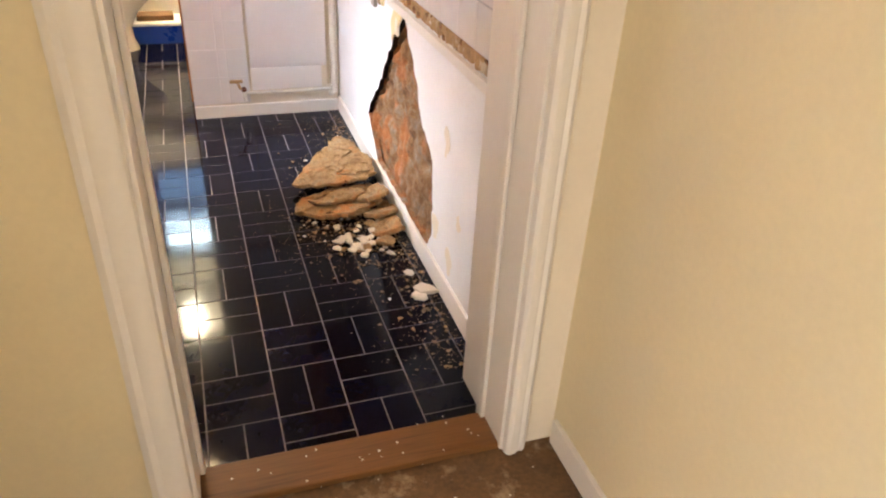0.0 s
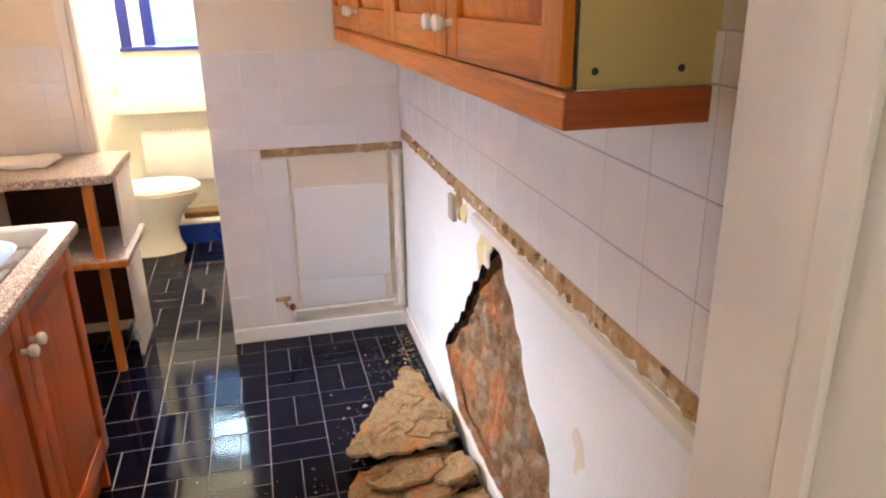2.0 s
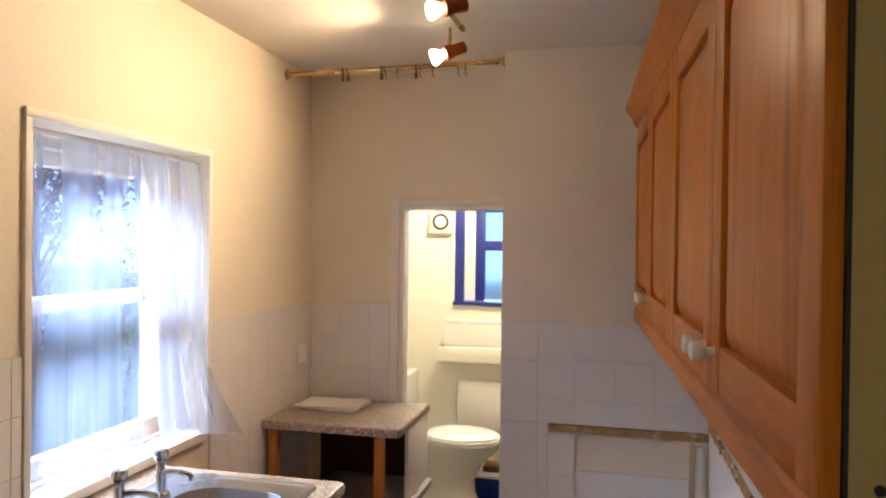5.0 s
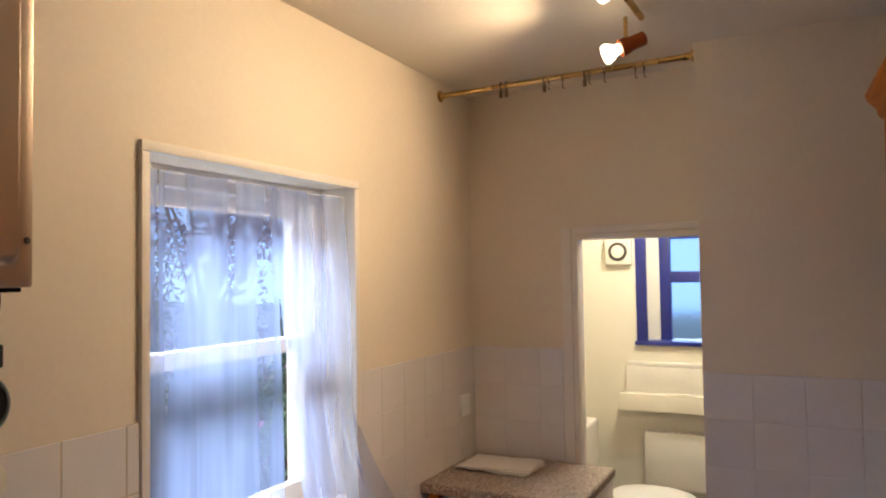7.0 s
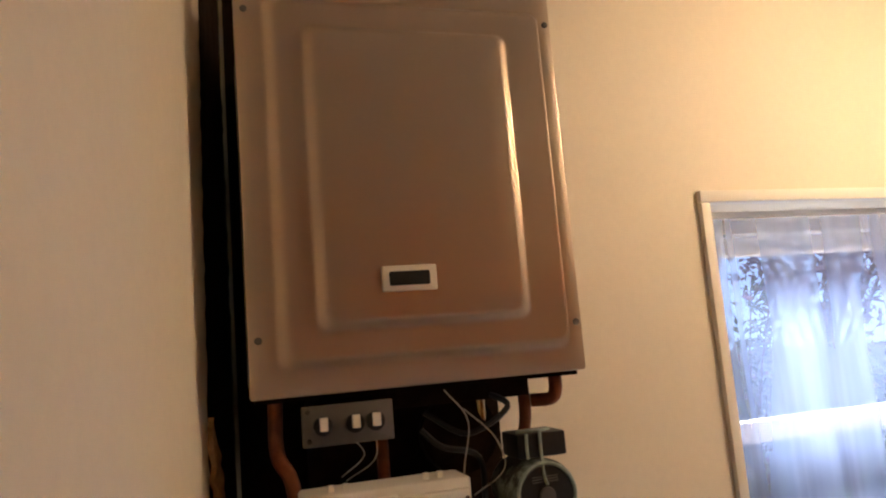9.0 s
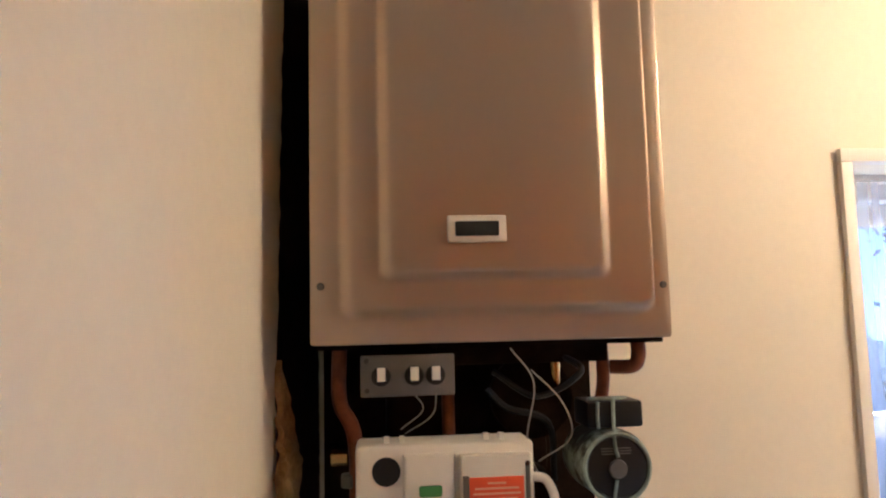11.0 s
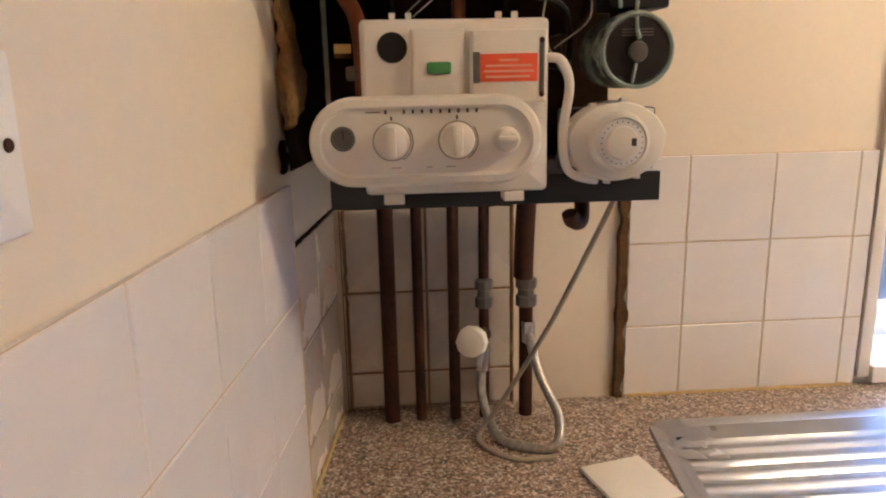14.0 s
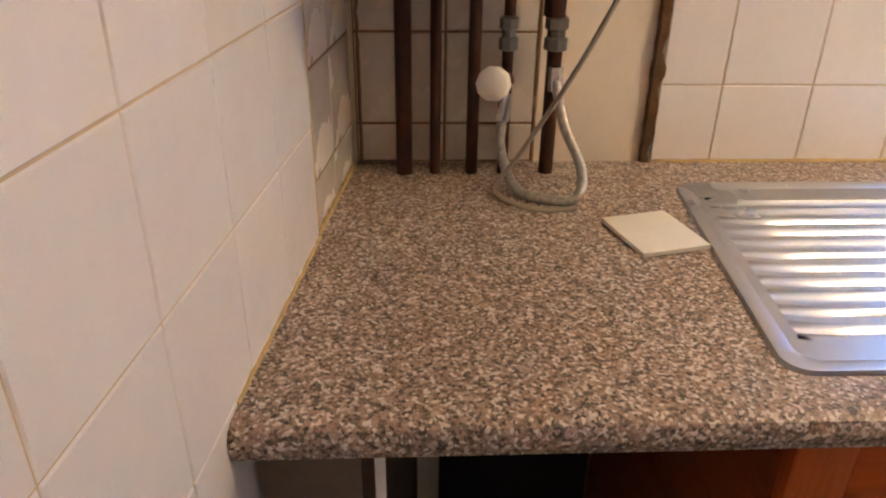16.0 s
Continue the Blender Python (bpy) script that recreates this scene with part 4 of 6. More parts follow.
def knob(parent, m, material):
    b = lathe((0, 0, 0), (1, 0, 0), [(0.007, 0), (0.006, 0.012), (0.013, 0.017), (0.0165, 0.025), (0.015, 0.033), (0.008, 0.037)], 18)
    k = part("knob", b, material, parent, "white ceramic knob")
    k.matrix_parent_inverse, k.matrix_basis = Matrix.Identity(4), m
    return k


# sink base unit: two doors, seen beside the empty appliance gap
CX = -0.150
base = thing("base_cabinet", (-0.45, 2.56, 0), "red-brown wooden sink cabinet with two panelled doors", "cabinet")
part("side", box(-0.72, CX - 0.02, 2.065, 2.083, 0.0, WT - 0.045), RED_Y, base)
part("side", box(-0.72, CX - 0.02, 3.022, 3.040, 0.0, WT - 0.045), BASE_Z, base)
part("bottom", box(-0.72, CX - 0.02, 2.084, 3.021, 0.13, 0.148), BASE_Y, base)
part("back", box(-0.735, -0.721, 2.065, 3.04, 0.1, WT - 0.045), BASE_Y, base)
part("plinth", box(CX - 0.06, CX - 0.045, 2.084, 3.021, 0.001, 0.129), BASE_Y, base)
for k, (ya, yb) in enumerate(((2.068, 2.552), (2.556, 3.038))):
    m = Matrix.Translation(Vector((CX, ya, 0.15)) - base.location)
    d = panel_door("door", 0.70, yb - ya, BASE_Z, BASE_Y, base, m)
    knob(d, Matrix.Translation((0.0, (yb - ya - 0.03) if k == 0 else 0.03, 0.60)), CERAMIC)

sup = thing("worktop_support", (-0.3, 1.65, 0), "grey-brown side panel holding the worktop end", "panel")
part("panel", loft([[(x, south_y(x) + dy, zz) for x, dy in ((-0.70, 0.004), (-0.17, 0.004), (-0.17, 0.10), (-0.70, 0.10))] for zz in (0.0, WT - 0.04)]), UNDER, sup)
# near-black panel added to paint the shade in the appliance gap
part("gap_shade_panel", box(-0.735, -0.722, 1.76, 2.06, 0.0, WT - 0.04), DARK, sup)
part("edge_strip", box(-0.169, -0.163, 1.672, 1.682, 0, WT - 0.04), WHITE, sup)

# ---- wall cabinets, slightly skewed front ----
P0, P1 = Vector((0.798, 1.712, 0)), Vector((0.724, 3.72, 0))
CDIR = (P1 - P0).normalized()
ANG = math.atan2(-CDIR.x, CDIR.y)
CB, CT = 1.392, 2.035


def cab_pt(y):
    return P0.lerp(P1, (y - P0.y) / (P1.y - P0.y))


def wall_cabinet(y0, y1, first):
    c = thing("wall_cabinet", ((EAST + 0.79) / 2, (y0 + y1) / 2, CB), "orange pine wall cabinet with panelled doors and white knobs", "cabinet", "wall cabinets")
    a, e = cab_pt(y0), cab_pt(y1)
    part("body", loft([[(a.x + 0.021, y0 + 0.001, zz), (EAST - 0.002, y0 + 0.001, zz), (EAST - 0.002, y1 - 0.001, zz), (e.x + 0.021, y1 - 0.001, zz)] for zz in (CB, CT)]), CABSIDE if first else PINE_Z, c, "cream side panel" if first else "")
    if first:
        # black strip paints the shaded gap between door and side panel
        part("edge_gap_shade", box(a.x + 0.019, a.x + 0.0225, y0 - 0.0012, y0, CB, CT), BLACK, c)
        for xx in (0.845, 0.965):
            part("screw_hole", lathe((xx, y0 + 0.0009, CB + 0.022), (0, -1, 0), [(0.005, 0), (0.005, 0.0006), (0.003, 0.0008)], 10), BLACK, c)
    ym = (y0 + y1) / 2
    for k, (ya, yb) in enumerate(((y0, ym - 0.003), (ym + 0.003, y1))):
        p = cab_pt(yb)
        # doors face -x: turned half round
        m = Matrix.Translation(Vector((p.x, yb, CB + 0.004)) - c.location) @ Matrix.Rotation(math.pi + ANG, 4, "Z")
        d = panel_door("door", CT - CB - 0.006, yb - ya, PINE_Z, PINE_Y, c, m)
        knob(d, Matrix.Translation((0.0, 0.032 if k == 0 else yb - ya - 0.032, 0.062)), CERAMIC)
    return c


wall_cabinet(1.712, 2.70, True)
wall_cabinet(2.704, 3.72, False)
pel = thing("pelmet", (0.8, 2.7, 1.345), "orange pine light pelmet under the wall cabinets", "pelmet")
part("front_rail", loft([[(cab_pt(y).x + dx, y, zz) for dx, zz in ((0.0, 1.345), (0.020, 1.345), (0.020, 1.3915), (0.006, 1.3915), (0.0, 1.385))] for y in (1.70, 3.72)]), PINE_Y, pel)
part("end_rail", box(cab_pt(1.7).x + 0.002, EAST - 0.016, 1.696, 1.711, 1.345, 1.3915, 0.002), RED_Y, pel, "dark red-brown end rail")
cor = thing("cornice", (0.75, 2.7, CT), "orange pine moulded cornice on the wall cabinets", "cornice")
prof = ((0.022, CT + 0.0005), (0.0, CT + 0.0005), (-0.010, CT + 0.012), (-0.014, CT + 0.030), (-0.034, CT + 0.052), (-0.040, CT + 0.066), (-0.040, CT + 0.074), (0.022, CT + 0.074))
part("moulding", loft([[(cab_pt(y).x + dx, y, zz) for dx, zz in prof] for y in (1.69, 3.74)]), PINE_Y, cor)

# ---- corner shelf unit ----
sh = thing("shelf_unit", (-0.45, 4.0, 0), "corner shelf unit with speckled top and orange pine posts", "shelf")
SF = 3.765
b = loft([[(x, y, zz) for x, y in ((WEST + 0.003, SF), (-0.175, SF), (-0.16, SF + 0.02), (-0.16, DOORWALL - 0.016), (WEST + 0.003, DOORWALL - 0.016))] for zz in (0.834, 0.868)])
bmesh.ops.bevel(b, geom=[e for e in b.edges if abs(e.verts[0].co.z - e.verts[1].co.z) < 0.001], offset=0.004, segments=2, affect="EDGES")
part("top", b, STONE, sh)
b = box(-0.62, -0.145, SF + 0.005, DOORWALL - 0.016, 0.497, 0.527, 0.004)
part("middle_shelf", b, STONE, sh)
part("shelf_edge", box(-0.62, -0.147, SF - 0.006, SF + 0.004, 0.495, 0.522, 0.002), LEGWOOD, sh)
part("post", box(-0.735, -0.695, SF + 0.02, SF + 0.055, 0, 0.833, 0.003), LEGWOOD, sh)
part("post", box(-0.272, -0.235, SF + 0.015, SF + 0.05, 0.528, 0.833, 0.003), LEGWOOD, sh)
part("post", box(-0.275, -0.240, SF + 0.06, SF + 0.095, 0, 0.496, 0.003), LEGWOOD, sh)
part("side_board", box(-0.185, -0.170, SF + 0.16, DOORWALL - 0.017, 0.528, 0.833, 0.002), WHITE, sh, "white side board")
part("side_board", box(-0.200, -0.185, SF + 0.20, DOORWALL - 0.017, 0, 0.496, 0.002), WHITE, sh, "white side board")
# back board coloured near black to keep the shelf interior dark
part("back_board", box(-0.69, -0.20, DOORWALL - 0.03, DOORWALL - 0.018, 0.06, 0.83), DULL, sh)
pk = thing("paper_packet", (-0.58, 4.10, 0.868), "white paper packet lying on the shelf unit", "packet")
for k, (w, d, h) in enumerate(((0.150, 0.100, 0.010), (0.146, 0.098, 0.011), (0.135, 0.092, 0.006))):
    b = bmesh.new()
    bmesh.ops.create_grid(b, x_segments=18, y_segments=12, size=1.0)
    for v in b.verts:
        rim = max(abs(v.co.x), abs(v.co.y)) ** 6
        v.co = (v.co.x * w, v.co.y * d, h * (1 - 0.55 * rim) + 0.006 * noise.noise(Vector((v.co.x * 2.5, v.co.y * 2.5, k * 7.0))))
    low = bmesh.ops.extrude_face_region(b, geom=b.faces[:])
    for g in low["geom"]:
        if isinstance(g, bmesh.types.BMVert):
            g.co.z -= h * 0.45
    q = part("sheet", b, PAPERWHITE, pk)
    q.location, q.rotation_euler = Vector((-0.575 + 0.008 * k, 4.09 - 0.006 * k, 0.870 + 0.008 * k)), (0, 0, radians(-5 + 5 * k))


so = thing("wall_socket", (WEST, 4.15, 1.04), "white electric socket plate on the tiled wall", "socket")
part("plate", plate_x(4.11, 4.195, 1.045, 1.13, 0.006, WEST + 0.0075, WEST + 0.018, 0.003), WHITE, so)
part("rocker", plate_x(4.165, 4.178, 1.098, 1.118, 0.002, WEST + 0.0182, WEST + 0.022, 0.001), WHITE, so)
sw = thing("wall_switch", (0.06, S0.y, 1.36), "white square switch plate by the doorway", "switch")
m = Matrix.Translation((0.030, S0.y + 0.0105, 1.36)) @ Matrix.Rotation(math.atan2(SDIR.y, SDIR.x) - math.pi / 2, 4, "Z")
for nm, bb, mm in (("plate", plate_x(-0.086, 0.0, 0.02, 0.106, 0.004, -0.001, 0.010, 0.003), WHITE), ("screw", lathe((0.0102, -0.012, 0.063), (1, 0, 0), [(0.0035, 0), (0.003, 0.0012)], 10), DULL)):
    o = part(nm, bb, mm, sw)
    o.matrix_parent_inverse, o.matrix_basis = Matrix.Identity(4), Matrix.Translation(-Vector(sw.location)) @ m

# ---- curtain pole and spot bar ----
cp = thing("curtain_pole", (-0.28, 3.985, 2.33), "brass curtain pole with rings across the alcove", "curtain pole")
ry, rz = 3.985, 2.350
part("pole", rod((WEST + 0.008, ry, rz - 0.006), (0.172, ry, rz + 0.010), 0.0105, 14), BRASS, cp)
part("bracket", lathe((WEST + 0.001, ry, rz - 0.006), (1, 0, 0), [(0.024, 0), (0.024, 0.004), (0.014, 0.008), (0.013, 0.02)], 16), BRASS, cp)
part("bracket", lathe((BOXL - 0.001, ry, rz + 0.010), (-1, 0, 0), [(0.022, 0), (0.022, 0.004), (0.013, 0.010), (0.013, 0.035)], 16), BRASS, cp)
for xx, wide in ((-0.500, 1), (-0.478, 1), (-0.325, 1), (-0.308, 0), (-0.255, 0), (-0.172, 1), (-0.155, 0), (-0.100, 0), (0.010, 0), (0.040, 0)):
    b = bmesh.new()
    tube([(xx, ry + 0.014 * math.cos(a), rz + 0.014 * math.sin(a)) for a in [2 * math.pi * i / 12 for i in range(13)]], 0.0032 if wide else 0.0022, 6, 1, b)
    if wide:
        box(xx - 0.007, xx + 0.007, ry - 0.003, ry + 0.003, rz - 0.046, rz - 0.016, 0.002, 1, b)
    else:
        tube([(xx, ry, rz - 0.013), (xx, ry - 0.003, rz - 0.036), (xx + 0.008, ry - 0.004, rz - 0.042)], 0.002, 6, 3, b)
    part("ring", b, ROD_HOOK, cp)

sp = thing("spot_bar", (0.10, 3.3, CEILING), "brass ceiling light bar with two lit wooden spotlights", "ceiling light")
part("rail", rod((0.09, 2.95, 2.372), (0.115, 3.56, 2.372), 0.010, 12), BRASS, sp)
for yy in (3.02, 3.40):
    part("mount", rod((0.10, yy, 2.375), (0.10, yy, CEILING - 0.0005), 0.007, 10), BRASS, sp)


def spot(o, way, drop):
    w = Vector(way).normalized()
    o = Vector(o)
    part("stem", rod(o + Vector((0, 0, drop)), o, 0.006, 10), BRASS, sp)
    part("holder", lathe(o - w * 0.06, w, [(0.016, 0), (0.021, 0.004), (0.021, 0.045), (0.026, 0.06), (0.026, 0.078)], 18), RED_Y, sp, "red-brown wooden lamp holder")
    part("bulb", lathe(o + w * 0.0185, w, [(0.014, 0), (0.016, 0.012), (0.026, 0.032), (0.030, 0.042), (0.027, 0.049), (0.010, 0.053)], 20), BULB, sp, "lit reflector bulb")


spot((0.075, 3.53, 2.285), (-0.8, -0.35, -0.35), 0.085)
spot((0.145, 3.20, 2.33), (-0.75, -0.5, -0.25), 0.04)

# ---- bathroom ----
tl = thing("toilet", (-0.35, 5.45, 0), "white ceramic toilet with closed seat", "toilet")
TX, TY = -0.42, 5.41


def oval(cx, cy, rx, ry, zz, n=28, egg=0.0):
    return [(cx + rx * math.cos(2 * math.pi * i / n), cy + ry * math.sin(2 * math.pi * i / n) * (1 - egg * math.cos(2 * math.pi * i / n)), zz) for i in range(n)]


part("bowl", loft([oval(TX + 0.09, TY, 0.205, 0.115, 0.0), oval(TX + 0.09, TY, 0.20, 0.11, 0.025), oval(TX + 0.095, TY, 0.175, 0.095, 0.07), oval(TX + 0.10, TY, 0.165, 0.095, 0.15), oval(TX + 0.13, TY, 0.185, 0.12, 0.25),
                   oval(TX + 0.18, TY, 0.225, 0.16, 0.34), oval(TX + 0.185, TY, 0.24, 0.178, 0.385), oval(TX + 0.185, TY, 0.235, 0.172, 0.395)]), CERAMIC, tl)
part("rear", box(TX - 0.18, TX + 0.0, TY - 0.10, TY + 0.10, 0.20, 0.392, 0.02, 3), CERAMIC, tl)
part("seat", loft([oval(TX + 0.19, TY, 0.235, 0.182, 0.397, egg=0.06), oval(TX + 0.19, TY, 0.24, 0.187, 0.405, egg=0.06), oval(TX + 0.19, TY, 0.235, 0.182, 0.416, egg=0.06)]), WHITE, tl)
part("lid", loft([oval(TX + 0.185, TY, 0.225, 0.175, 0.418, egg=0.06), oval(TX + 0.185, TY, 0.23, 0.18, 0.425, egg=0.06), oval(TX + 0.185, TY, 0.215, 0.165, 0.436, egg=0.06), oval(TX + 0.185, TY, 0.12, 0.09, 0.440, egg=0.06)]), WHITE, tl)
part("cistern", box(WEST + 0.002, TX - 0.16, TY - 0.22, TY + 0.22, 0.42, 0.78, 0.02, 3), CERAMIC, tl)
part("waste_pipe", tube([(TX - 0.17, TY - 0.02, 0.24), (TX - 0.24, TY - 0.02, 0.22), (TX - 0.26, TY - 0.02, 0.02)], 0.05, 14, 5), WHITE, tl)
rd = thing("radiator", (-0.05, BACK, 0.32), "white panel radiator with top grille below the window", "radiator")
part("panel", box(-0.37, 0.45, BACK - 0.07, BACK - 0.03, 0.33, 0.665, 0.008), WHITE, rd)
for k in range(26):
    part("fin", box(-0.36 + k * 0.031, -0.348 + k * 0.031, BACK - 0.068, BACK - 0.032, 0.6655, 0.674), WHITE, rd)
part("bracket", box(-0.2, -0.15, BACK - 0.03, BACK - 0.0005, 0.4, 0.6), WHITE, rd)
ls = thing("ledge", (-0.05, BACK, 1.07), "white boxed ledge on the bathroom wall", "ledge")
part("shelf", box(-0.46, 0.55, BACK - 0.06, BACK - 0.0005, 1.055, 1.08, 0.004), WHITE, ls)
part("boxing", box(-0.50, 0.55, BACK - 0.14, BACK - 0.0005, 0.80, 0.90, 0.004), BATHTILE, ls)
part("apron", box(-0.47, 0.55, BACK - 0.06, BACK - 0.0005, 0.901, 1.054, 0.003), WHITE, ls)
fn = thing("extractor_fan", (-0.505, BACK, 1.68), "square cream extractor fan with round grille", "fan")
part("housing", box(-0.590, -0.425, BACK - 0.05, BACK - 0.0005, 1.675, 1.838, 0.012, 3), PLASTIC, fn)
part("grille_ring", lathe((-0.508, BACK - 0.0502, 1.757), (0, -1, 0), [(0.058, 0), (0.058, 0.006), (0.045, 0.006), (0.045, 0.001)], 24), INK, fn)
part("hub", lathe((-0.508, BACK - 0.0502, 1.757), (0, -1, 0), [(0.040, 0), (0.040, 0.006), (0.036, 0.009)], 24), PLASTIC, fn)
tr = thing("storage_tray", (0.0, 5.55, 0), "blue plastic tray with white lid on the bathroom floor", "tray")
part("tray", loft([ring(-0.19, 0.19, 5.50, 5.74, 0.03, 0.002), ring(-0.20, 0.20, 5.49, 5.75, 0.03, 0.13)]), BLUEBOX, tr)
part("lid", box(-0.205, 0.205, 5.485, 5.755, 0.131, 0.152, 0.006), WHITE, tr)
bs = thing("bath_scale", (0.02, 5.62, 0.152), "small dark box on the tray", "box")
part("box", box(-0.13, 0.12, 5.55, 5.70, 0.1525, 0.19, 0.005), SOOT, bs)
br = thing("toilet_brush", (-0.69, 5.80, 0.0), "white toilet brush in its holder", "brush")
part("holder", lathe((-0.69, 5.83, 0.42), (0, 0, 1), [(0.035, 0), (0.04, 0.09), (0.037, 0.092)], 16), WHITE, br)
part("stand", lathe((-0.69, 5.83, 0.001), (0, 0, 1), [(0.05, 0), (0.05, 0.01), (0.02, 0.02), (0.02, 0.419)], 14), WHITE, br)
part("handle", rod((-0.69, 5.83, 0.512), (-0.68, 5.82, 0.72), 0.008, 10), CHROME, br)
hk = thing("wall_hook", (WEST, 5.80, 1.05), "small grey wall hook in the bathroom", "hook")
part("hook", box(WEST + 0.0005, WEST + 0.05, 5.70, 5.72, 1.05, 1.075, 0.004), GREYP, hk)
bl = thing("bathroom_light", (-0.05, 5.22, CEILING), "lit opal bathroom ceiling light", "ceiling light")
part("shade", lathe((-0.05, 5.22, CEILING - 0.0005), (0, 0, -1), [(0.09, 0), (0.11, 0.015), (0.10, 0.05), (0.05, 0.075)], 24), BATHBULB, bl)

# ---- boiler ----
BF, BY0, BY1, BZL, BZT = -0.400, 1.634, 2.056, 1.618, 2.135
bo = thing("boiler", (-0.58, 1.845, BZL), "bronze-grey wall boiler with its lower cover removed", "boiler")
part("casing", box(WEST + 0.02, BF - 0.012, BY0 + 0.004, BY1 - 0.004, BZL + 0.004, BZT, 0.004), CASING, bo)


def yz(y0, y1, z0, z1, r, x, n=5):
    return [(x, u, v) for u, v in loop_pts(y0, y1, z0, z1, r, n)]


RIM = ((0, -0.0115), (0, -0.002), (0.0008, -0.0006), (0.003, 0.0), (0.030, 0.0), (0.033, 0.0), (0.036, 0.002), (0.040, 0.007), (0.044, 0.0105), (0.048, 0.011), (0.051, 0.011),
       (0.076, 0.011), (0.079, 0.011), (0.082, 0.013), (0.087, 0.019), (0.091, 0.0205), (0.094, 0.021), (0.12, 0.021), (0.16, 0.021))
cov = part("front_cover", loft([yz(BY0 + i, BY1 - i * (0.55 if i < 0.052 else 0.94), BZL + i * 0.9, BZT - i * 0.85, 0.004 if i < 0.01 else 0.014, BF + d) for i, d in RIM]), CASING, bo)
hd = part("handle_recess", plate_x(1.790, 1.858, 1.731, 1.762, 0.003, BF + 0.0205, BF + 0.025, 0.002), PLASTIC, bo, "ivory recessed pull")
# slot is a dark plate; the shade of the recess is its colour
part("slot", plate_x(1.799, 1.849, 1.738, 1.755, 0.002, BF + 0.0245, BF + 0.0258, 0.0008), DARK, hd)
for yy, zz in ((BY0 + 0.012, 1.685), (BY1 - 0.008, 1.68), (BY0 + 0.012, 2.09), (BY1 - 0.008, 2.09)):
    part("screw", lathe((BF, yy, zz), (1, 0, 0), [(0.0045, 0), (0.0045, 0.001), (0.003, 0.0025)], 10), GREYP, bo)

ch = thing("boiler_chassis", (-0.6, 1.845, 1.32), "dark open boiler chassis with copper pipes and wires", "boiler")
# chassis plates and blocks carry the shade under the boiler in their colour
part("back_plate", box(WEST + 0.010, WEST + 0.022, BY0, BY1, 1.315, BZL + 0.003), SHADE_GRIME, ch)
part("tray", box(-0.62, -0.40, 1.645, 2.013, 1.314, 1.336, 0.002), BLACK, ch)
part("tray_lip", box(-0.402, -0.396, 1.645, 2.013, 1.312, 1.345, 0.001), BLACK, ch)
part("roof_plate", box(WEST + 0.023, -0.415, BY0 + 0.006, BY1 - 0.006, BZL - 0.006, BZL + 0.003), SHADE_GRIME, ch)
part("heat_block", box(-0.70, -0.52, 1.72, 1.93, 1.44, 1.60, 0.01), SHADE_GRIME, ch)
part("fan_casing", lathe((-0.50, 1.90, 1.545), (1, 0, 0.1), [(0.05, 0), (0.052, 0.03), (0.03, 0.04)], 20), SHADE_GRIME, ch)
part("valve_block", box(-0.52, -0.44, 1.855, 1.915, 1.36, 1.46, 0.008), SHADE_GRIME, ch)
part("bracket_rail", box(-0.47, -0.44, 1.78, 1.99, 1.590, 1.612, 0.002), SHADE_GRIME, ch)
part("supply_pipe", tube([(-0.45, 1.664, 1.612), (-0.45, 1.664, 1.55), (-0.45, 1.682, 1.50), (-0.46, 1.682, 1.34)], 0.009, 12, 6), COPPER, ch)
part("supply_pipe", tube([(-0.47, 1.795, 1.56), (-0.47, 1.795, 1.50)], 0.008, 12, 1), COPPER, ch)
part("supply_pipe", tube([(-0.45, 1.985, 1.612), (-0.45, 1.985, 1.56), (-0.46, 1.975, 1.51)], 0.008, 12, 5), COPPER, ch)
part("loop_pipe", tube([(-0.44, 2.028, 1.614), (-0.44, 2.028, 1.595), (-0.44, 2.020, 1.583), (-0.45, 1.995, 1.582)], 0.009, 12, 6), COPPER, ch)
part("side_pipe", tube([(-0.47, 1.93, 1.61), (-0.47, 1.93, 1.52)], 0.007, 10, 1), BRASS, ch)
part("nut", rod((-0.455, 1.653, 1.485), (-0.455, 1.672, 1.485), 0.010, 6), BRASS, ch)
part("union", lathe((-0.455, 1.675, 1.45), (0, 0, 1), [(0.009, 0), (0.012, 0.002), (0.012, 0.014), (0.009, 0.016)], 6), GREYP, ch)
for pts, mm, rr in (([(-0.40, 1.862, 1.61), (-0.385, 1.885, 1.57), (-0.39, 1.876, 1.50), (-0.39, 1.905, 1.44)], CABLE, 0.0010),
                    ([(-0.40, 1.885, 1.585), (-0.38, 1.915, 1.55), (-0.385, 1.925, 1.51), (-0.41, 1.893, 1.48)], CABLE, 0.0010),
                    ([(-0.40, 1.742, 1.57), (-0.40, 1.76, 1.545), (-0.42, 1.735, 1.52)], CABLE, 0.0008),
                    ([(-0.40, 1.775, 1.57), (-0.39, 1.77, 1.54), (-0.42, 1.74, 1.515)], CABLE, 0.0008),
                    ([(-0.45, 1.93, 1.60), (-0.42, 1.95, 1.58), (-0.44, 1.90, 1.55), (-0.46, 1.85, 1.58)], BLACK, 0.004),
                    ([(-0.44, 1.84, 1.56), (-0.42, 1.86, 1.54), (-0.43, 1.91, 1.52), (-0.45, 1.92, 1.45)], BLACK, 0.004)):
    part("wire", tube(pts, rr, 6, 6), mm, ch)
part("white_cable", tube([(-0.38, 1.878, 1.47), (-0.375, 1.893, 1.466), (-0.375, 1.902, 1.44), (-0.38, 1.897, 1.39), (-0.385, 1.905, 1.35), (-0.40, 1.94, 1.335)], 0.005, 10, 6), PLASTIC, ch, "white curved cable")
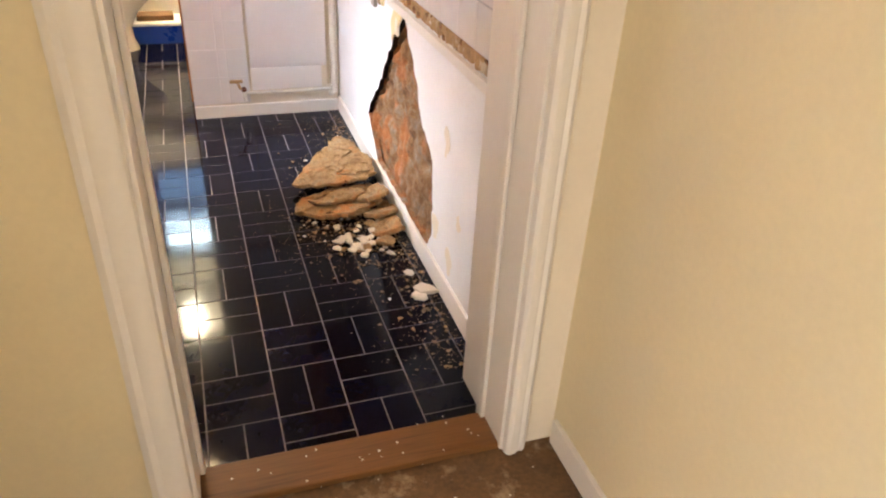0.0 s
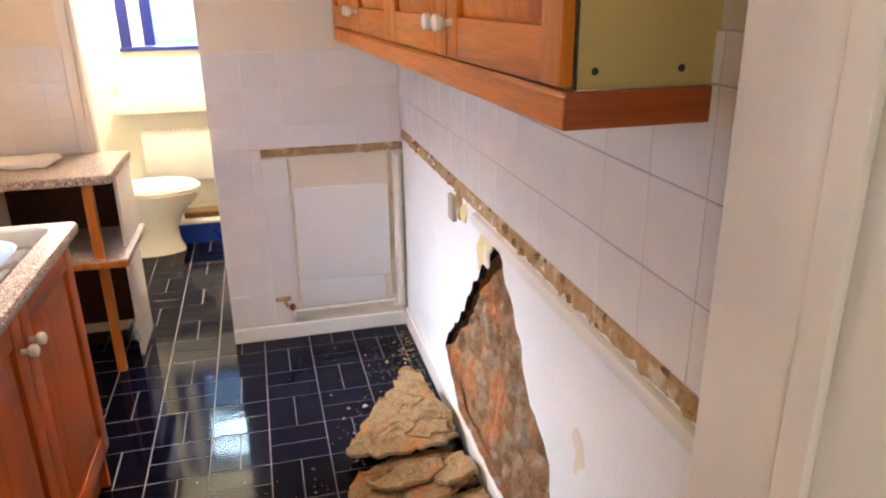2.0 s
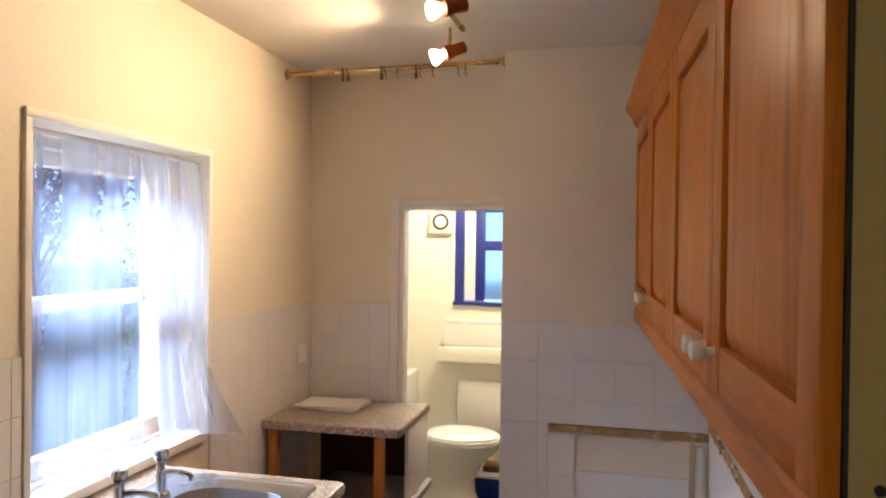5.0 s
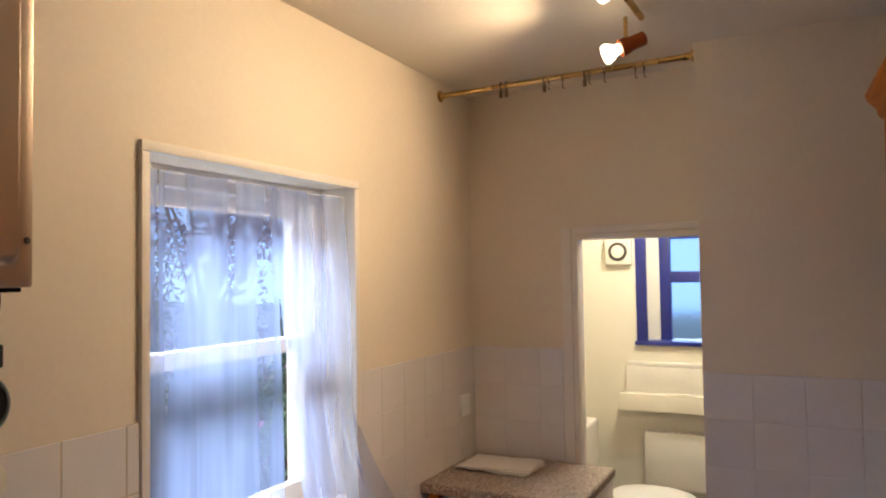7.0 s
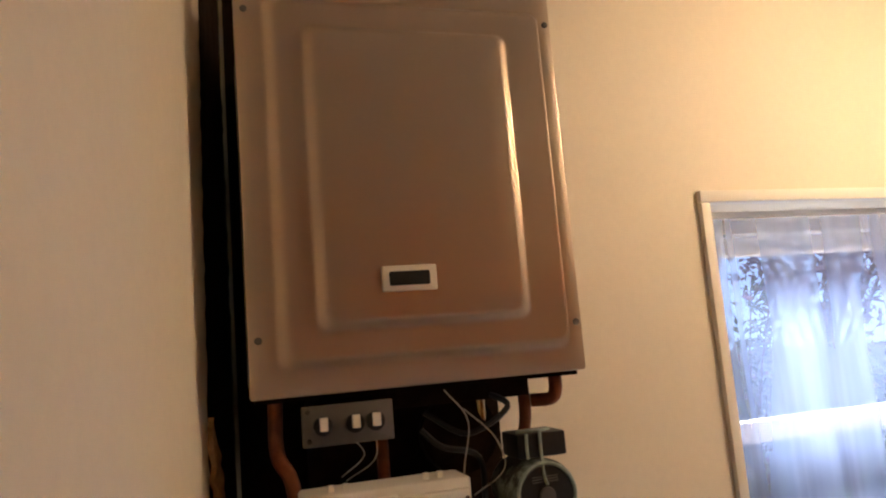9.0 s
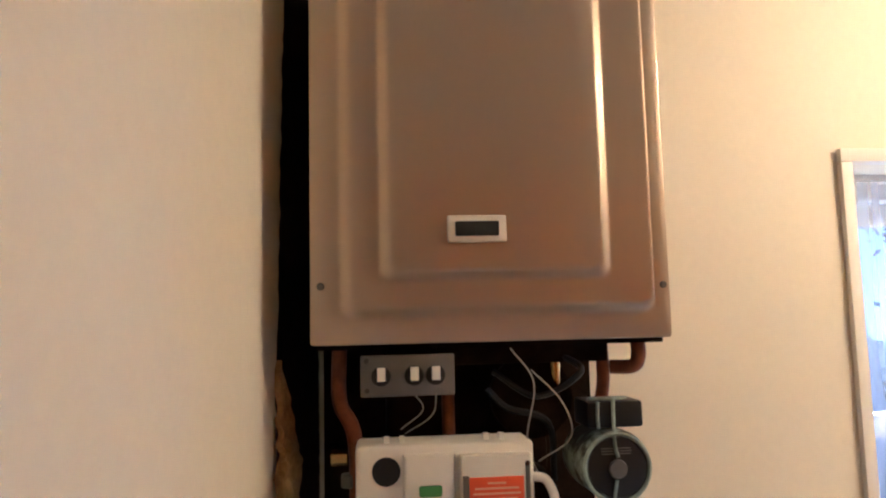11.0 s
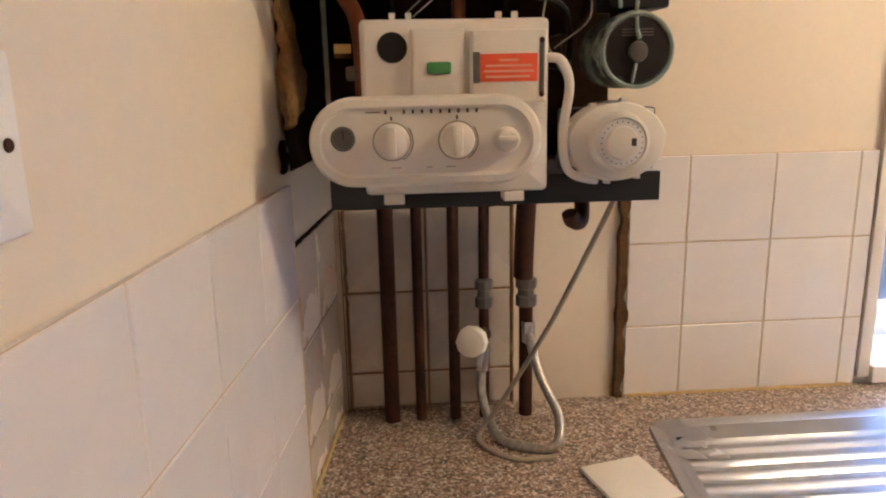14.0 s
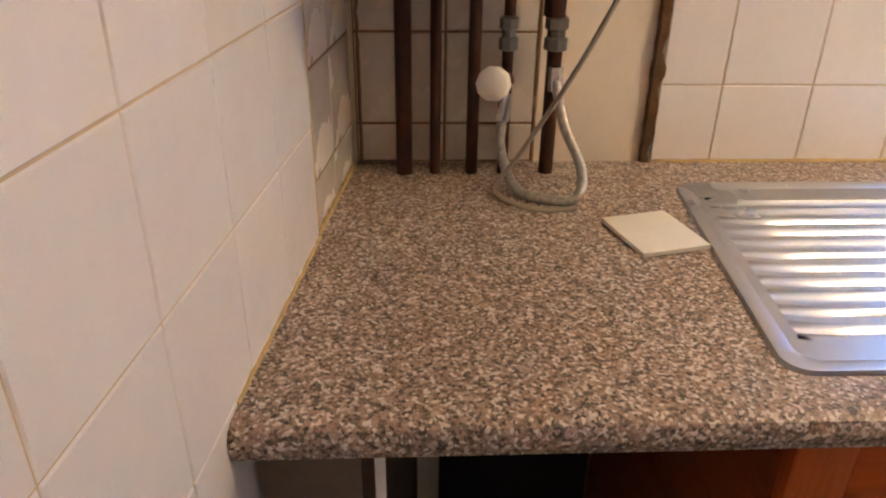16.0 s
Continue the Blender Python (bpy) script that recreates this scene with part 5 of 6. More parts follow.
fp = part("fuse_plate", plate_x(1.690, 1.796, 1.560, 1.606, 0.002, -0.402, -0.394, 0.0015), GREYP, ch, "grey metal plate with three thermostats")
for yy in (1.713, 1.750, 1.774):
    part("thermostat", lathe((-0.394, yy, 1.583), (1, 0, 0), [(0.011, 0), (0.011, 0.005), (0.007, 0.006)], 14), BLACK, fp)
    part("connector", box(-0.388, -0.380, yy - 0.0042, yy + 0.0048, 1.578, 1.593, 0.001), PLASTIC, fp)
for yy, zz in ((1.697, 1.600), (1.697, 1.567)):
    part("rivet", lathe((-0.394, yy, zz), (1, 0, 0), [(0.003, 0), (0.002, 0.0015)], 8), INK, fp)

# control box
cb = thing("boiler_controls", (-0.4, 1.76, 1.34), "ivory plastic boiler control box with round dials", "control panel")
part("body", plate_x(1.684, 1.880, 1.330, 1.510, 0.006, -0.43, -0.376, 0.005), PLASTIC, cb)
for yy in (1.718, 1.735, 1.829, 1.846):
    part("clip", box(-0.395, -0.388, yy - 0.003, yy + 0.003, 1.509, 1.517), PLASTIC, cb)
part("left_bulge", plate_x(1.735, 1.792, 1.425, 1.500, 0.003, -0.377, -0.369, 0.004), PLASTIC, cb)
part("dark_port", lathe((-0.3762, 1.717, 1.482), (1, 0, 0), [(0.0155, 0), (0.0155, 0.0012), (0.014, 0.0015)], 24), BLACK, cb)
part("green_badge", plate_x(1.752, 1.777, 1.455, 1.467, 0.003, -0.3692, -0.3672, 0.001), GREEN, cb, "small green label")
cv = part("cover", plate_x(1.797, 1.876, 1.424, 1.498, 0.003, -0.377, -0.366, 0.003), PLASTIC, cb, "ivory cover with an orange label")
part("warning_label", plate_x(1.806, 1.866, 1.446, 1.474, 0.001, -0.3662, -0.3654, 0.0003), RED, cv, "orange-red warning label")
for k, (ya, yb) in enumerate(((1.826, 1.846), (1.812, 1.860), (1.810, 1.862), (1.812, 1.858))):
    part("print_line", box(-0.3654, -0.3650, ya, yb, 1.4665 - k * 0.0055, 1.4685 - k * 0.0055), LABELTXT, cv)
part("slot", plate_x(1.868, 1.873, 1.430, 1.490, 0.002, -0.3662, -0.3655, 0.0003), GREYP, cv)
for zz in (1.433, 1.487):
    part("screw", lathe((-0.3656, 1.8705, zz), (1, 0, 0), [(0.003, 0), (0.002, 0.001)], 8), DULL, cv)
part("cover_edge", plate_x(1.799, 1.806, 1.445, 1.476, 0.001, -0.3662, -0.364, 0.0005), GREYP, cv)
fa = part("fascia", loft([yz(1.632, 1.866, 1.345, 1.432, 0.043, -0.392, 10), yz(1.630, 1.868, 1.343, 1.434, 0.045, -0.372, 10), yz(1.630, 1.868, 1.343, 1.434, 0.045, -0.352, 10), yz(1.633, 1.865, 1.346, 1.431, 0.042, -0.347, 10),
                          yz(1.640, 1.858, 1.353, 1.424, 0.035, -0.345, 10), yz(1.643, 1.855, 1.356, 1.421, 0.032, -0.348, 10)]), PLASTIC, cb, "rounded ivory fascia")
FS = -0.348
for yy in (1.7135, 1.780):
    dl = part("dial", lathe((FS + 0.0002, yy, 1.389), (1, 0, 0), [(0.0185, 0), (0.0185, 0.001), (0.0175, 0.0015), (0.0165, 0.009), (0.015, 0.010)], 28), PLASTIC, fa)
    part("grip", box(FS + 0.008, FS + 0.021, yy - 0.0042, yy + 0.0042, 1.374, 1.405, 0.003), PLASTIC, dl)
    part("mark", box(FS + 0.0001, FS + 0.0006, yy - 0.001, yy + 0.001, 1.410, 1.414), INK, fa)
    # grey disc rim paints the shadow line round the dial
    part("dial_shadow_ring", lathe((FS + 0.0001, yy, 1.389), (1, 0, 0), [(0.0198, 0), (0.0198, 0.0004), (0.0187, 0.0005)], 28), CABLE, fa, "grey ring painted as the shadow round the dial")
    part("scale_arc", tube([(FS + 0.0003, yy + 0.0215 * math.cos(a), 1.389 + 0.0215 * math.sin(a)) for a in [radians(-60 + 100 * i / 8) for i in range(9)]], 0.0005, 5, 1), INK, fa)
gg = part("pressure_gauge", lathe((FS + 0.0002, 1.6645, 1.393), (1, 0, 0), [(0.0125, 0), (0.0125, 0.003), (0.0105, 0.004), (0.0100, 0.002)], 24), GREYP, fa, "small grey pressure gauge")
part("needle", box(FS + 0.0024, FS + 0.0029, 1.6635, 1.6655, 1.392, 1.401), INK, gg)
rk = part("push_knob", lathe((FS + 0.0002, 1.8305, 1.388), (1, 0, 0), [(0.0135, 0), (0.0135, 0.004), (0.011, 0.010), (0.010, 0.011)], 24), PLASTIC, fa)
part("grip", box(FS + 0.010, FS + 0.0155, 1.820, 1.841, 1.3865, 1.3925, 0.002), PLASTIC, rk)
for k in range(11):
    yy = 1.708 + k * 0.0092
    if k not in (1,):
        part("lamp_mark", box(FS + 0.0001, FS + 0.0007, yy - 0.0012, yy + 0.0012, 1.4165, 1.4205), INK, fa)
part("print_line", box(FS + 0.0001, FS + 0.0005, 1.688, 1.703, 1.4180, 1.4190), INK, fa)
for ya, yb in ((1.712, 1.722), (1.748, 1.754), (1.768, 1.778)):
    part("print_line", box(FS + 0.0001, FS + 0.0005, ya, yb, 1.3618, 1.3628), CABLE, fa)
for yy in (1.703, 1.832):
    part("foot", box(-0.40, -0.372, yy, yy + 0.022, 1.320, 1.331, 0.002), PLASTIC, cb)

# timer dial and pump
tm = thing("boiler_timer", (-0.40, 1.957, 1.38), "round ivory boiler timer with clear dial", "timer")
part("housing", lathe((-0.415, 1.957, 1.380), (1, 0, 0), [(0.050, 0), (0.053, 0.010), (0.053, 0.028), (0.050, 0.036), (0.036, 0.040)], 36, squash=(1.06, 0.82)), PLASTIC, tm)
part("bezel", lathe((-0.3748, 1.957, 1.380), (1, 0, 0), [(0.033, 0), (0.031, 0.010), (0.027, 0.012), (0.026, 0.009)], 32), PLASTIC, tm)
tf = part("dial_face", lathe((-0.3648, 1.957, 1.380), (1, 0, 0), [(0.0255, 0), (0.0255, 0.001), (0.020, 0.0015)], 28), WHITE, tm)
part("inner_dial", lathe((-0.3632, 1.957, 1.380), (1, 0, 0), [(0.018, 0), (0.017, 0.003), (0.015, 0.0035)], 24), PLASTIC, tf)
part("pointer", box(-0.3597, -0.3585, 1.966, 1.971, 1.377, 1.385), INK, tf)
for a in range(24):
    w = radians(15 * a)
    part("mark", box(-0.3636, -0.3630, 1.957 + 0.0222 * math.cos(w) - 0.0006, 1.957 + 0.0222 * math.cos(w) + 0.0006, 1.38 + 0.0222 * math.sin(w) - 0.0006, 1.38 + 0.0222 * math.sin(w) + 0.0006), INK, tf)
for a in range(10):
    w = radians(36 * a + 10)
    part("tab", box(-0.395, -0.385, 1.957 + 0.0545 * math.cos(w) - 0.003, 1.957 + 0.0545 * math.cos(w) + 0.003, 1.38 + 0.0435 * math.sin(w) - 0.003, 1.38 + 0.0435 * math.sin(w) + 0.003), PLASTIC, tm)
part("base", box(-0.45, -0.4155, 1.905, 2.012, 1.345, 1.415, 0.004), BLACK, tm)
pu = thing("boiler_pump", (-0.44, 1.975, 1.475), "black circulation pump crusted with limescale", "pump")
part("motor", lathe((-0.47, 1.975, 1.475), (1, 0, 0.02), [(0.038, 0), (0.040, 0.02), (0.040, 0.085), (0.038, 0.09), (0.034, 0.092), (0.034, 0.088)], 32), CRUST, pu, "limescaled pump body")
part("end_cap", lathe((-0.3815, 1.975, 1.475), (1, 0, 0.02), [(0.0335, 0), (0.0335, 0.003), (0.012, 0.004)], 32), BLACK, pu)
part("crusted_rim", tube([(-0.3795, 1.975 + 0.0372 * math.cos(a), 1.475 + 0.0372 * math.sin(a)) for a in [2 * math.pi * i / 36 for i in range(37)]], 0.0026, 6, 1), LIMESCALE, pu, "pale limescale rim")
part("vent_screw", lathe((-0.3772, 1.975, 1.474), (1, 0, 0), [(0.011, 0), (0.010, 0.003), (0.006, 0.004)], 16), GREYP, pu)
part("terminal_box", box(-0.44, -0.385, 1.945, 2.010, 1.518, 1.548, 0.004), BLACK, pu)
for pts in ([(-0.384, 1.957, 1.548), (-0.383, 1.956, 1.53), (-0.384, 1.957, 1.518)], [(-0.384, 1.975, 1.55), (-0.3825, 1.974, 1.525), (-0.378, 1.973, 1.50), (-0.374, 1.975, 1.487)], [(-0.376, 1.973, 1.462), (-0.377, 1.971, 1.45), (-0.379, 1.970, 1.442)],
            [(-0.40, 1.95, 1.549), (-0.39, 1.975, 1.550), (-0.40, 1.995, 1.549)]):
    part("limescale_run", tube(pts, 0.0022, 6, 5), LIMESCALE, pu)
for k in range(3):
    part("print_line", box(-0.3778, -0.3772, 1.957, 1.991, 1.490 + k * 0.003, 1.4912 + k * 0.003), GREYP, pu)

# pipes down to the worktop, filling loop, drain hose, earth wire
for yy, rr, mm in ((1.699, 0.0125, DULL), (1.747, 0.0085, DULL), (1.804, 0.0095, DULL), (1.853, 0.0085, DULL), (1.922, 0.0115, DULL)):
    t = thing("boiler_pipe", (-0.70, yy, WT), "dark tarnished copper pipe running down to the worktop", "pipe", "boiler pipes")
    part("pipe", tube([(-0.712, yy, WT + 0.0005), (-0.712, yy, 1.20), (-0.70, yy, 1.30), (-0.66, yy, 1.338)], rr, 12, 5), mm, t)
    if yy > 1.84:
        part("compression_joint", lathe((-0.712, yy, 1.09), (0, 0, 1), [(rr, 0), (rr + 0.006, 0.002), (rr + 0.006, 0.018), (rr + 0.002, 0.02), (rr + 0.002, 0.03), (rr + 0.006, 0.032), (rr + 0.006, 0.046), (rr, 0.05)], 8), GREYP, t)
    if yy > 1.9:
        part("lagging", tube([(-0.708, yy - 0.006, 1.14), (-0.70, yy - 0.004, 1.24), (-0.69, yy, 1.31)], 0.016, 10, 5), DULL, t)
fl = thing("filling_loop", (-0.65, 1.85, WT), "braided filling loop with white valve handle", "hose")
part("hose", tube([(-0.69, 1.922, 1.05), (-0.66, 1.935, 0.99), (-0.61, 1.955, 0.94), (-0.58, 1.94, 0.908), (-0.59, 1.895, 0.907), (-0.62, 1.86, 0.912), (-0.68, 1.845, 0.95), (-0.70, 1.848, 1.00)], 0.0075, 12, 10), HOSE, fl)
part("end_nut", rod((-0.692, 1.848, 0.99), (-0.700, 1.851, 1.03), 0.011, 6), CHROME, fl)
part("end_nut", rod((-0.692, 1.923, 1.035), (-0.695, 1.922, 1.07), 0.011, 6), CHROME, fl)
part("valve_handle", lathe((-0.66, 1.830, 1.055), (0.9, -0.35, 0.1), [(0.010, -0.03), (0.012, -0.002), (0.023, 0.0), (0.025, 0.006), (0.023, 0.022), (0.016, 0.026)], 10), PLASTIC, fl, "white ribbed valve handle")
part("valve_body", rod((-0.70, 1.853, 1.05), (-0.675, 1.838, 1.054), 0.011, 10), DULL, fl)
cw = thing("grey_cable", (-0.62, 1.9, WT), "thin grey cable hanging down from the boiler", "cable")
part("cable", tube([(-0.47, 2.00, 1.335), (-0.52, 1.98, 1.25), (-0.58, 1.93, 1.10), (-0.625, 1.865, 0.96), (-0.63, 1.835, 0.915), (-0.60, 1.84, 0.905), (-0.56, 1.88, 0.9035), (-0.56, 1.94, 0.9035)], 0.0038, 8, 8), CABLE, cw)
dh = thing("drain_spout", (-0.55, 1.95, 1.28), "short dark outlet pipe under the boiler", "pipe")
part("spout", tube([(-0.52, 1.952, 1.34), (-0.51, 1.955, 1.29), (-0.49, 1.948, 1.272), (-0.48, 1.935, 1.275), (-0.475, 1.930, 1.285)], 0.010, 12, 6), DULL, dh)

# damaged plaster between boiler and corner; the boiler's shadow is put into the colour
dm = thing("damaged_plaster", (-0.60, 1.61, 1.35), "bare wall coloured dark for shade and torn orange plaster beside the boiler", "wall damage")


def south_sheet(left, right, z0, z1, off, rough, seed, nu=16, nv=50):
    """A rough sheet on the south wall between two edges that change with height."""
    b = bmesh.new()
    g = []
    for i in range(nu + 1):
        row = []
        for k in range(nv + 1):
            zz = z0 + (z1 - z0) * k / nv
            u = i / nu
            s = left(zz) * (1 - u) + right(zz) * u
            p = S0 + SDIR * s + NN * (off * (0.1 if i in (0, nu) or k == 0 else 1) + rough * abs(noise.noise(Vector((s * 45, zz * 40, seed)))))
            row.append(b.verts.new((p.x, p.y, zz)))
        g.append(row)
    for i in range(nu):
        for k in range(nv):
            b.faces.new((g[i][k], g[i + 1][k], g[i + 1][k + 1], g[i][k + 1]))
    return b


def jag(zz, a, f, seed):
    return a * noise.noise(Vector((0, zz * f, seed)))


# near-black strip stands in for shade on the cream wall at the corner
part("corner_shade", box(WEST + 0.001, WEST + 0.009, 1.622, 1.70, 1.343, CEILING - 0.002), SHADE_GRIME, dm)
# exposed wall, darkened further for the shadow the boiler casts
part("shaded_bare_wall", south_sheet(lambda zz: 0.598 + 0.08 * (zz - 1.55) * (zz > 1.55) + (0.03 * max(0.0, (1.42 - zz) / 0.09) if zz < 1.42 else 0) + jag(zz, 0.006, 30, 1), lambda zz: 0.872, 1.343, CEILING - 0.002, 0.003, 0.003, 2.0, 14, 110), SHADE_GRIME, dm)
part("torn_plaster", south_sheet(lambda zz: 0.590 + jag(zz, 0.008, 40, 3), lambda zz: 0.600 + 0.125 * max(0.0, min(1.0, (1.60 - zz) / 0.15)) * (1 if zz > 1.44 else max(0.25, (zz - 1.37) / 0.07)) + jag(zz, 0.012, 50, 5), 1.395, 1.60, 0.007, 0.010, 4.0, 14, 44), ORANGE, dm, "torn orange plaster edge")
# lower strip in the same near-black brown
part("torn_plaster", south_sheet(lambda zz: 0.575 + jag(zz, 0.01, 40, 7), lambda zz: 0.605 + jag(zz, 0.012, 50, 8), 1.345, 1.385, 0.004, 0.008, 6.0, 8, 12), SHADE_GRIME, dm)
def bead(a, e, r, seed):
    """A wobbling bead of old sealant between two points."""
    a, e = Vector(a), Vector(e)
    pts = [a.lerp(e, k / 24) + 0.0022 * Vector((noise.noise(Vector((k * 0.7, seed, 0))), noise.noise(Vector((k * 0.9, seed, 4))), noise.noise(Vector((k * 0.8, seed, 8))))) for k in range(25)]
    return tube(pts, r, 6, 1)


def south_pt(d, z, off):
    p = S0 + SDIR * d + NN * off
    return (p.x, p.y, z)


sl = thing("tile_sealant", (-0.4, 1.59, WT), "yellowed sealant along tile edges and the worktop", "sealant")
part("corner_bead", bead(south_pt(0.602, WT + 0.01, 0.005), south_pt(0.602, 1.245, 0.005), 0.0030, 1.0), SEALANT, sl)
part("worktop_bead", bead(south_pt(0.27, WT + 0.001, 0.0075), south_pt(0.60, WT + 0.001, 0.0075), 0.0026, 2.0), SEALANT, sl)
part("worktop_bead", bead(south_pt(0.605, WT + 0.001, 0.005), south_pt(0.868, WT + 0.001, 0.005), 0.0030, 3.0), SEALANT, sl)
part("wall_bead", bead((WEST + 0.009, 2.11, WT + 0.002), (WEST + 0.009, WY0 - 0.03, WT + 0.002), 0.0028, 4.0), SEALANT, sl)
part("old_tile_edge", bead(south_pt(0.610, 1.252, 0.002), south_pt(0.868, 1.252, 0.002), 0.0030, 6.0), SHADE_GRIME, sl, "dark dirty top edge of the old tiles")
part("old_tile_edge", bead((WEST + 0.006, 1.628, 1.252), (WEST + 0.006, 1.905, 1.250), 0.0030, 7.0), SHADE_GRIME, sl, "dark dirty top edge of the old tiles")
part("old_tile_edge", bead((WEST + 0.006, 1.907, WT + 0.002), (WEST + 0.006, 1.907, 1.250), 0.0030, 8.0), BROWNGROUT, sl, "brown dirty edge of the old tiles")
part("old_tile_edge", bead((WEST + 0.006, 1.630, WT + 0.002), (WEST + 0.006, 1.630, 1.250), 0.0032, 9.0), BROWNGROUT, sl, "brown dirty edge of the old tiles")

rc = thing("bare_plaster_patch", (WEST, 1.9, WT), "bare cream plaster edge where tiles came off", "wall damage")
part("torn_edge", ragged_strip(0, 0.42, -0.011, 0.009, 0, -0.012, 3.0), SOOT, rc).matrix_basis = Matrix.Translation(Vector((WEST + 0.005, 2.094, WT))) @ Matrix.Rotation(math.pi / 2, 4, "X")

# ---- plaster debris on the floor ----
def slab(at, pts, thick, tilt, seed, label):
    """A fallen piece of plaster with a broken outline."""
    t = thing("plaster_slab", at, label, "debris", "fallen plaster")
    poly = []
    for (a, c), (d, e) in zip(pts, pts[1:] + pts[:1]):
        n = max(2, int(math.hypot(d - a, e - c) / 0.016))
        for k in range(n):
            u, v = a + (d - a) * k / n, c + (e - c) * k / n
            poly.append((u + 0.020 * noise.noise(Vector((u * 31, v * 31, seed))) + 0.008 * noise.noise(Vector((u * 95, v * 95, seed))), v + 0.020 * noise.noise(Vector((u * 31, v * 31, seed + 5))) + 0.008 * noise.noise(Vector((u * 95, v * 95, seed + 3)))))
    cx, cy = sum(p[0] for p in poly) / len(poly), sum(p[1] for p in poly) / len(poly)

    def lvl(f, zz, rough):
        out = []
        for x, y in poly:
            px, py = cx + (x - cx) * f, cy + (y - cy) * f
            w = Vector((px * 16, py * 16, seed))
            h = noise.noise(w) + 0.6 * noise.noise(w * 2.3) + 0.5 * noise.noise(w * 5.1)
            ledge = 0.0
            if rough == 0.0035:
                layer = math.floor(2.4 * noise.noise(w * 0.42) + 1.6 * noise.noise(w * 0.9))
                ledge = layer * 0.0055
            out.append((px, py, zz + rough * h + ledge))
        return out
    b = loft([lvl(0.93, 0, 0.002), lvl(1.0, thick * 0.55, 0.003), lvl(0.985, thick * 0.95, 0.003)] + [lvl(0.965 - 0.041 * q, thick, 0.0035) for q in range(23)])
    o = part("slab", b, RUBBLE, t, smooth=False)
    o.matrix_parent_inverse = Matrix.Identity(4)
    o.matrix_basis = Euler([radians(a) for a in tilt]).to_matrix().to_4x4()
    return t


BIG = "large fallen sheet of brown plaster on the floor"
FLAKE = "broken flake of brown plaster lying on other pieces"
slab((0.60, 2.90, 0.022), [(0.0, 0.04), (0.10, 0.20), (0.24, 0.37), (0.33, 0.33), (0.39, 0.10), (0.37, -0.05), (0.20, -0.05), (0.10, -0.02)], 0.024, (3, -10, 0), 1.0, BIG)
slab((0.57, 2.69, 0.003), [(0.0, 0.05), (0.05, 0.16), (0.20, 0.21), (0.38, 0.19), (0.39, 0.0), (0.26, -0.10), (0.10, -0.08)], 0.026, (-5, -5, 0), 2.0, BIG)
slab((0.64, 2.71, 0.038), [(0.0, 0.05), (0.10, 0.11), (0.24, 0.11), (0.27, 0.03), (0.16, -0.02), (0.06, -0.01)], 0.016, (-6, -6, 0), 3.0, FLAKE)
slab((0.70, 2.62, 0.034), [(0.0, 0.02), (0.08, 0.07), (0.19, 0.06), (0.21, -0.02), (0.09, -0.05)], 0.014, (-9, -4, 12), 13.0, FLAKE)
slab((0.83, 2.68, 0.050), [(0.0, 0.05), (0.06, 0.13), (0.14, 0.12), (0.16, -0.03), (0.05, -0.05)], 0.022, (-12, -14, 0), 4.0, FLAKE)
slab((0.85, 2.58, 0.030), [(0.0, 0.02), (0.05, 0.08), (0.14, 0.07), (0.14, -0.04), (0.05, -0.06)], 0.020, (-16, -12, -8), 14.0, FLAKE)
slab((0.86, 2.47, 0.006), [(0.0, 0.03), (0.05, 0.11), (0.13, 0.09), (0.13, -0.07), (0.03, -0.06)], 0.024, (-8, -18, 0), 7.0, BIG)
slab((0.72, 3.02, 0.062), [(0.0, 0.02), (0.05, 0.09), (0.15, 0.11), (0.20, 0.04), (0.10, -0.02)], 0.010, (5, -13, 10), 8.0, FLAKE)
slab((0.80, 2.94, 0.078), [(0.0, 0.0), (0.06, 0.05), (0.15, 0.05), (0.15, -0.03), (0.05, -0.04)], 0.010, (6, -12, -14), 16.0, FLAKE)
slab((0.86, 3.35, 0.002), [(0.0, 0.04), (0.06, 0.13), (0.12, 0.05), (0.10, -0.07), (0.03, -0.05)], 0.018, (4, -8, 10), 5.0, BIG)

crumb_mesh = [mesh_of("lump", chunk((1, 1, 0.7), k * 1.3 + 0.5, 0.3, 1), (CHALK, RUBBLE, CHALK, RAW)[k % 4], False) for k in range(8)]
rng = random.Random(11)


def lump(x, y, s, k, z0=0.0):
    o = new("plaster_lump", crumb_mesh[k])
    o.matrix_world = Matrix.Translation((x, y, z0 + s * 0.24)) @ Euler((0, 0, rng.uniform(0, 6.28))).to_matrix().to_4x4() @ Matrix.Diagonal((s * rng.uniform(0.8, 1.5), s * rng.uniform(0.7, 1.1), s * rng.uniform(0.6, 1.0), 1))
    white = k % 4 in (0, 2)
    tagged(o, "broken white plaster lump on the dark floor" if white else "broken brown plaster lump on the dark floor", "debris", "fallen plaster")


for _ in range(40):
    lump(rng.gauss(0.80, 0.055), rng.gauss(2.44, 0.06), rng.uniform(0.014, 0.042), rng.choice((0, 2, 4, 6, 1)), rng.uniform(0, 0.015))
for _ in range(70):
    lump(rng.gauss(0.77, 0.11), rng.gauss(2.62, 0.12), rng.uniform(0.008, 0.022), rng.choice((1, 5, 3, 7, 0)), 0.0)
for _ in range(50):
    y = rng.uniform(1.75, 2.9)
    lump(min(0.985, 0.99 - abs(rng.gauss(0, 0.08))), y, rng.uniform(0.006, 0.018), rng.choice((1, 3, 5, 7, 3, 7, 0)))
lump(0.955, 2.03, 0.075, 0)
lump(0.925, 1.995, 0.05, 4)
lump(0.93, 2.16, 0.045, 2)
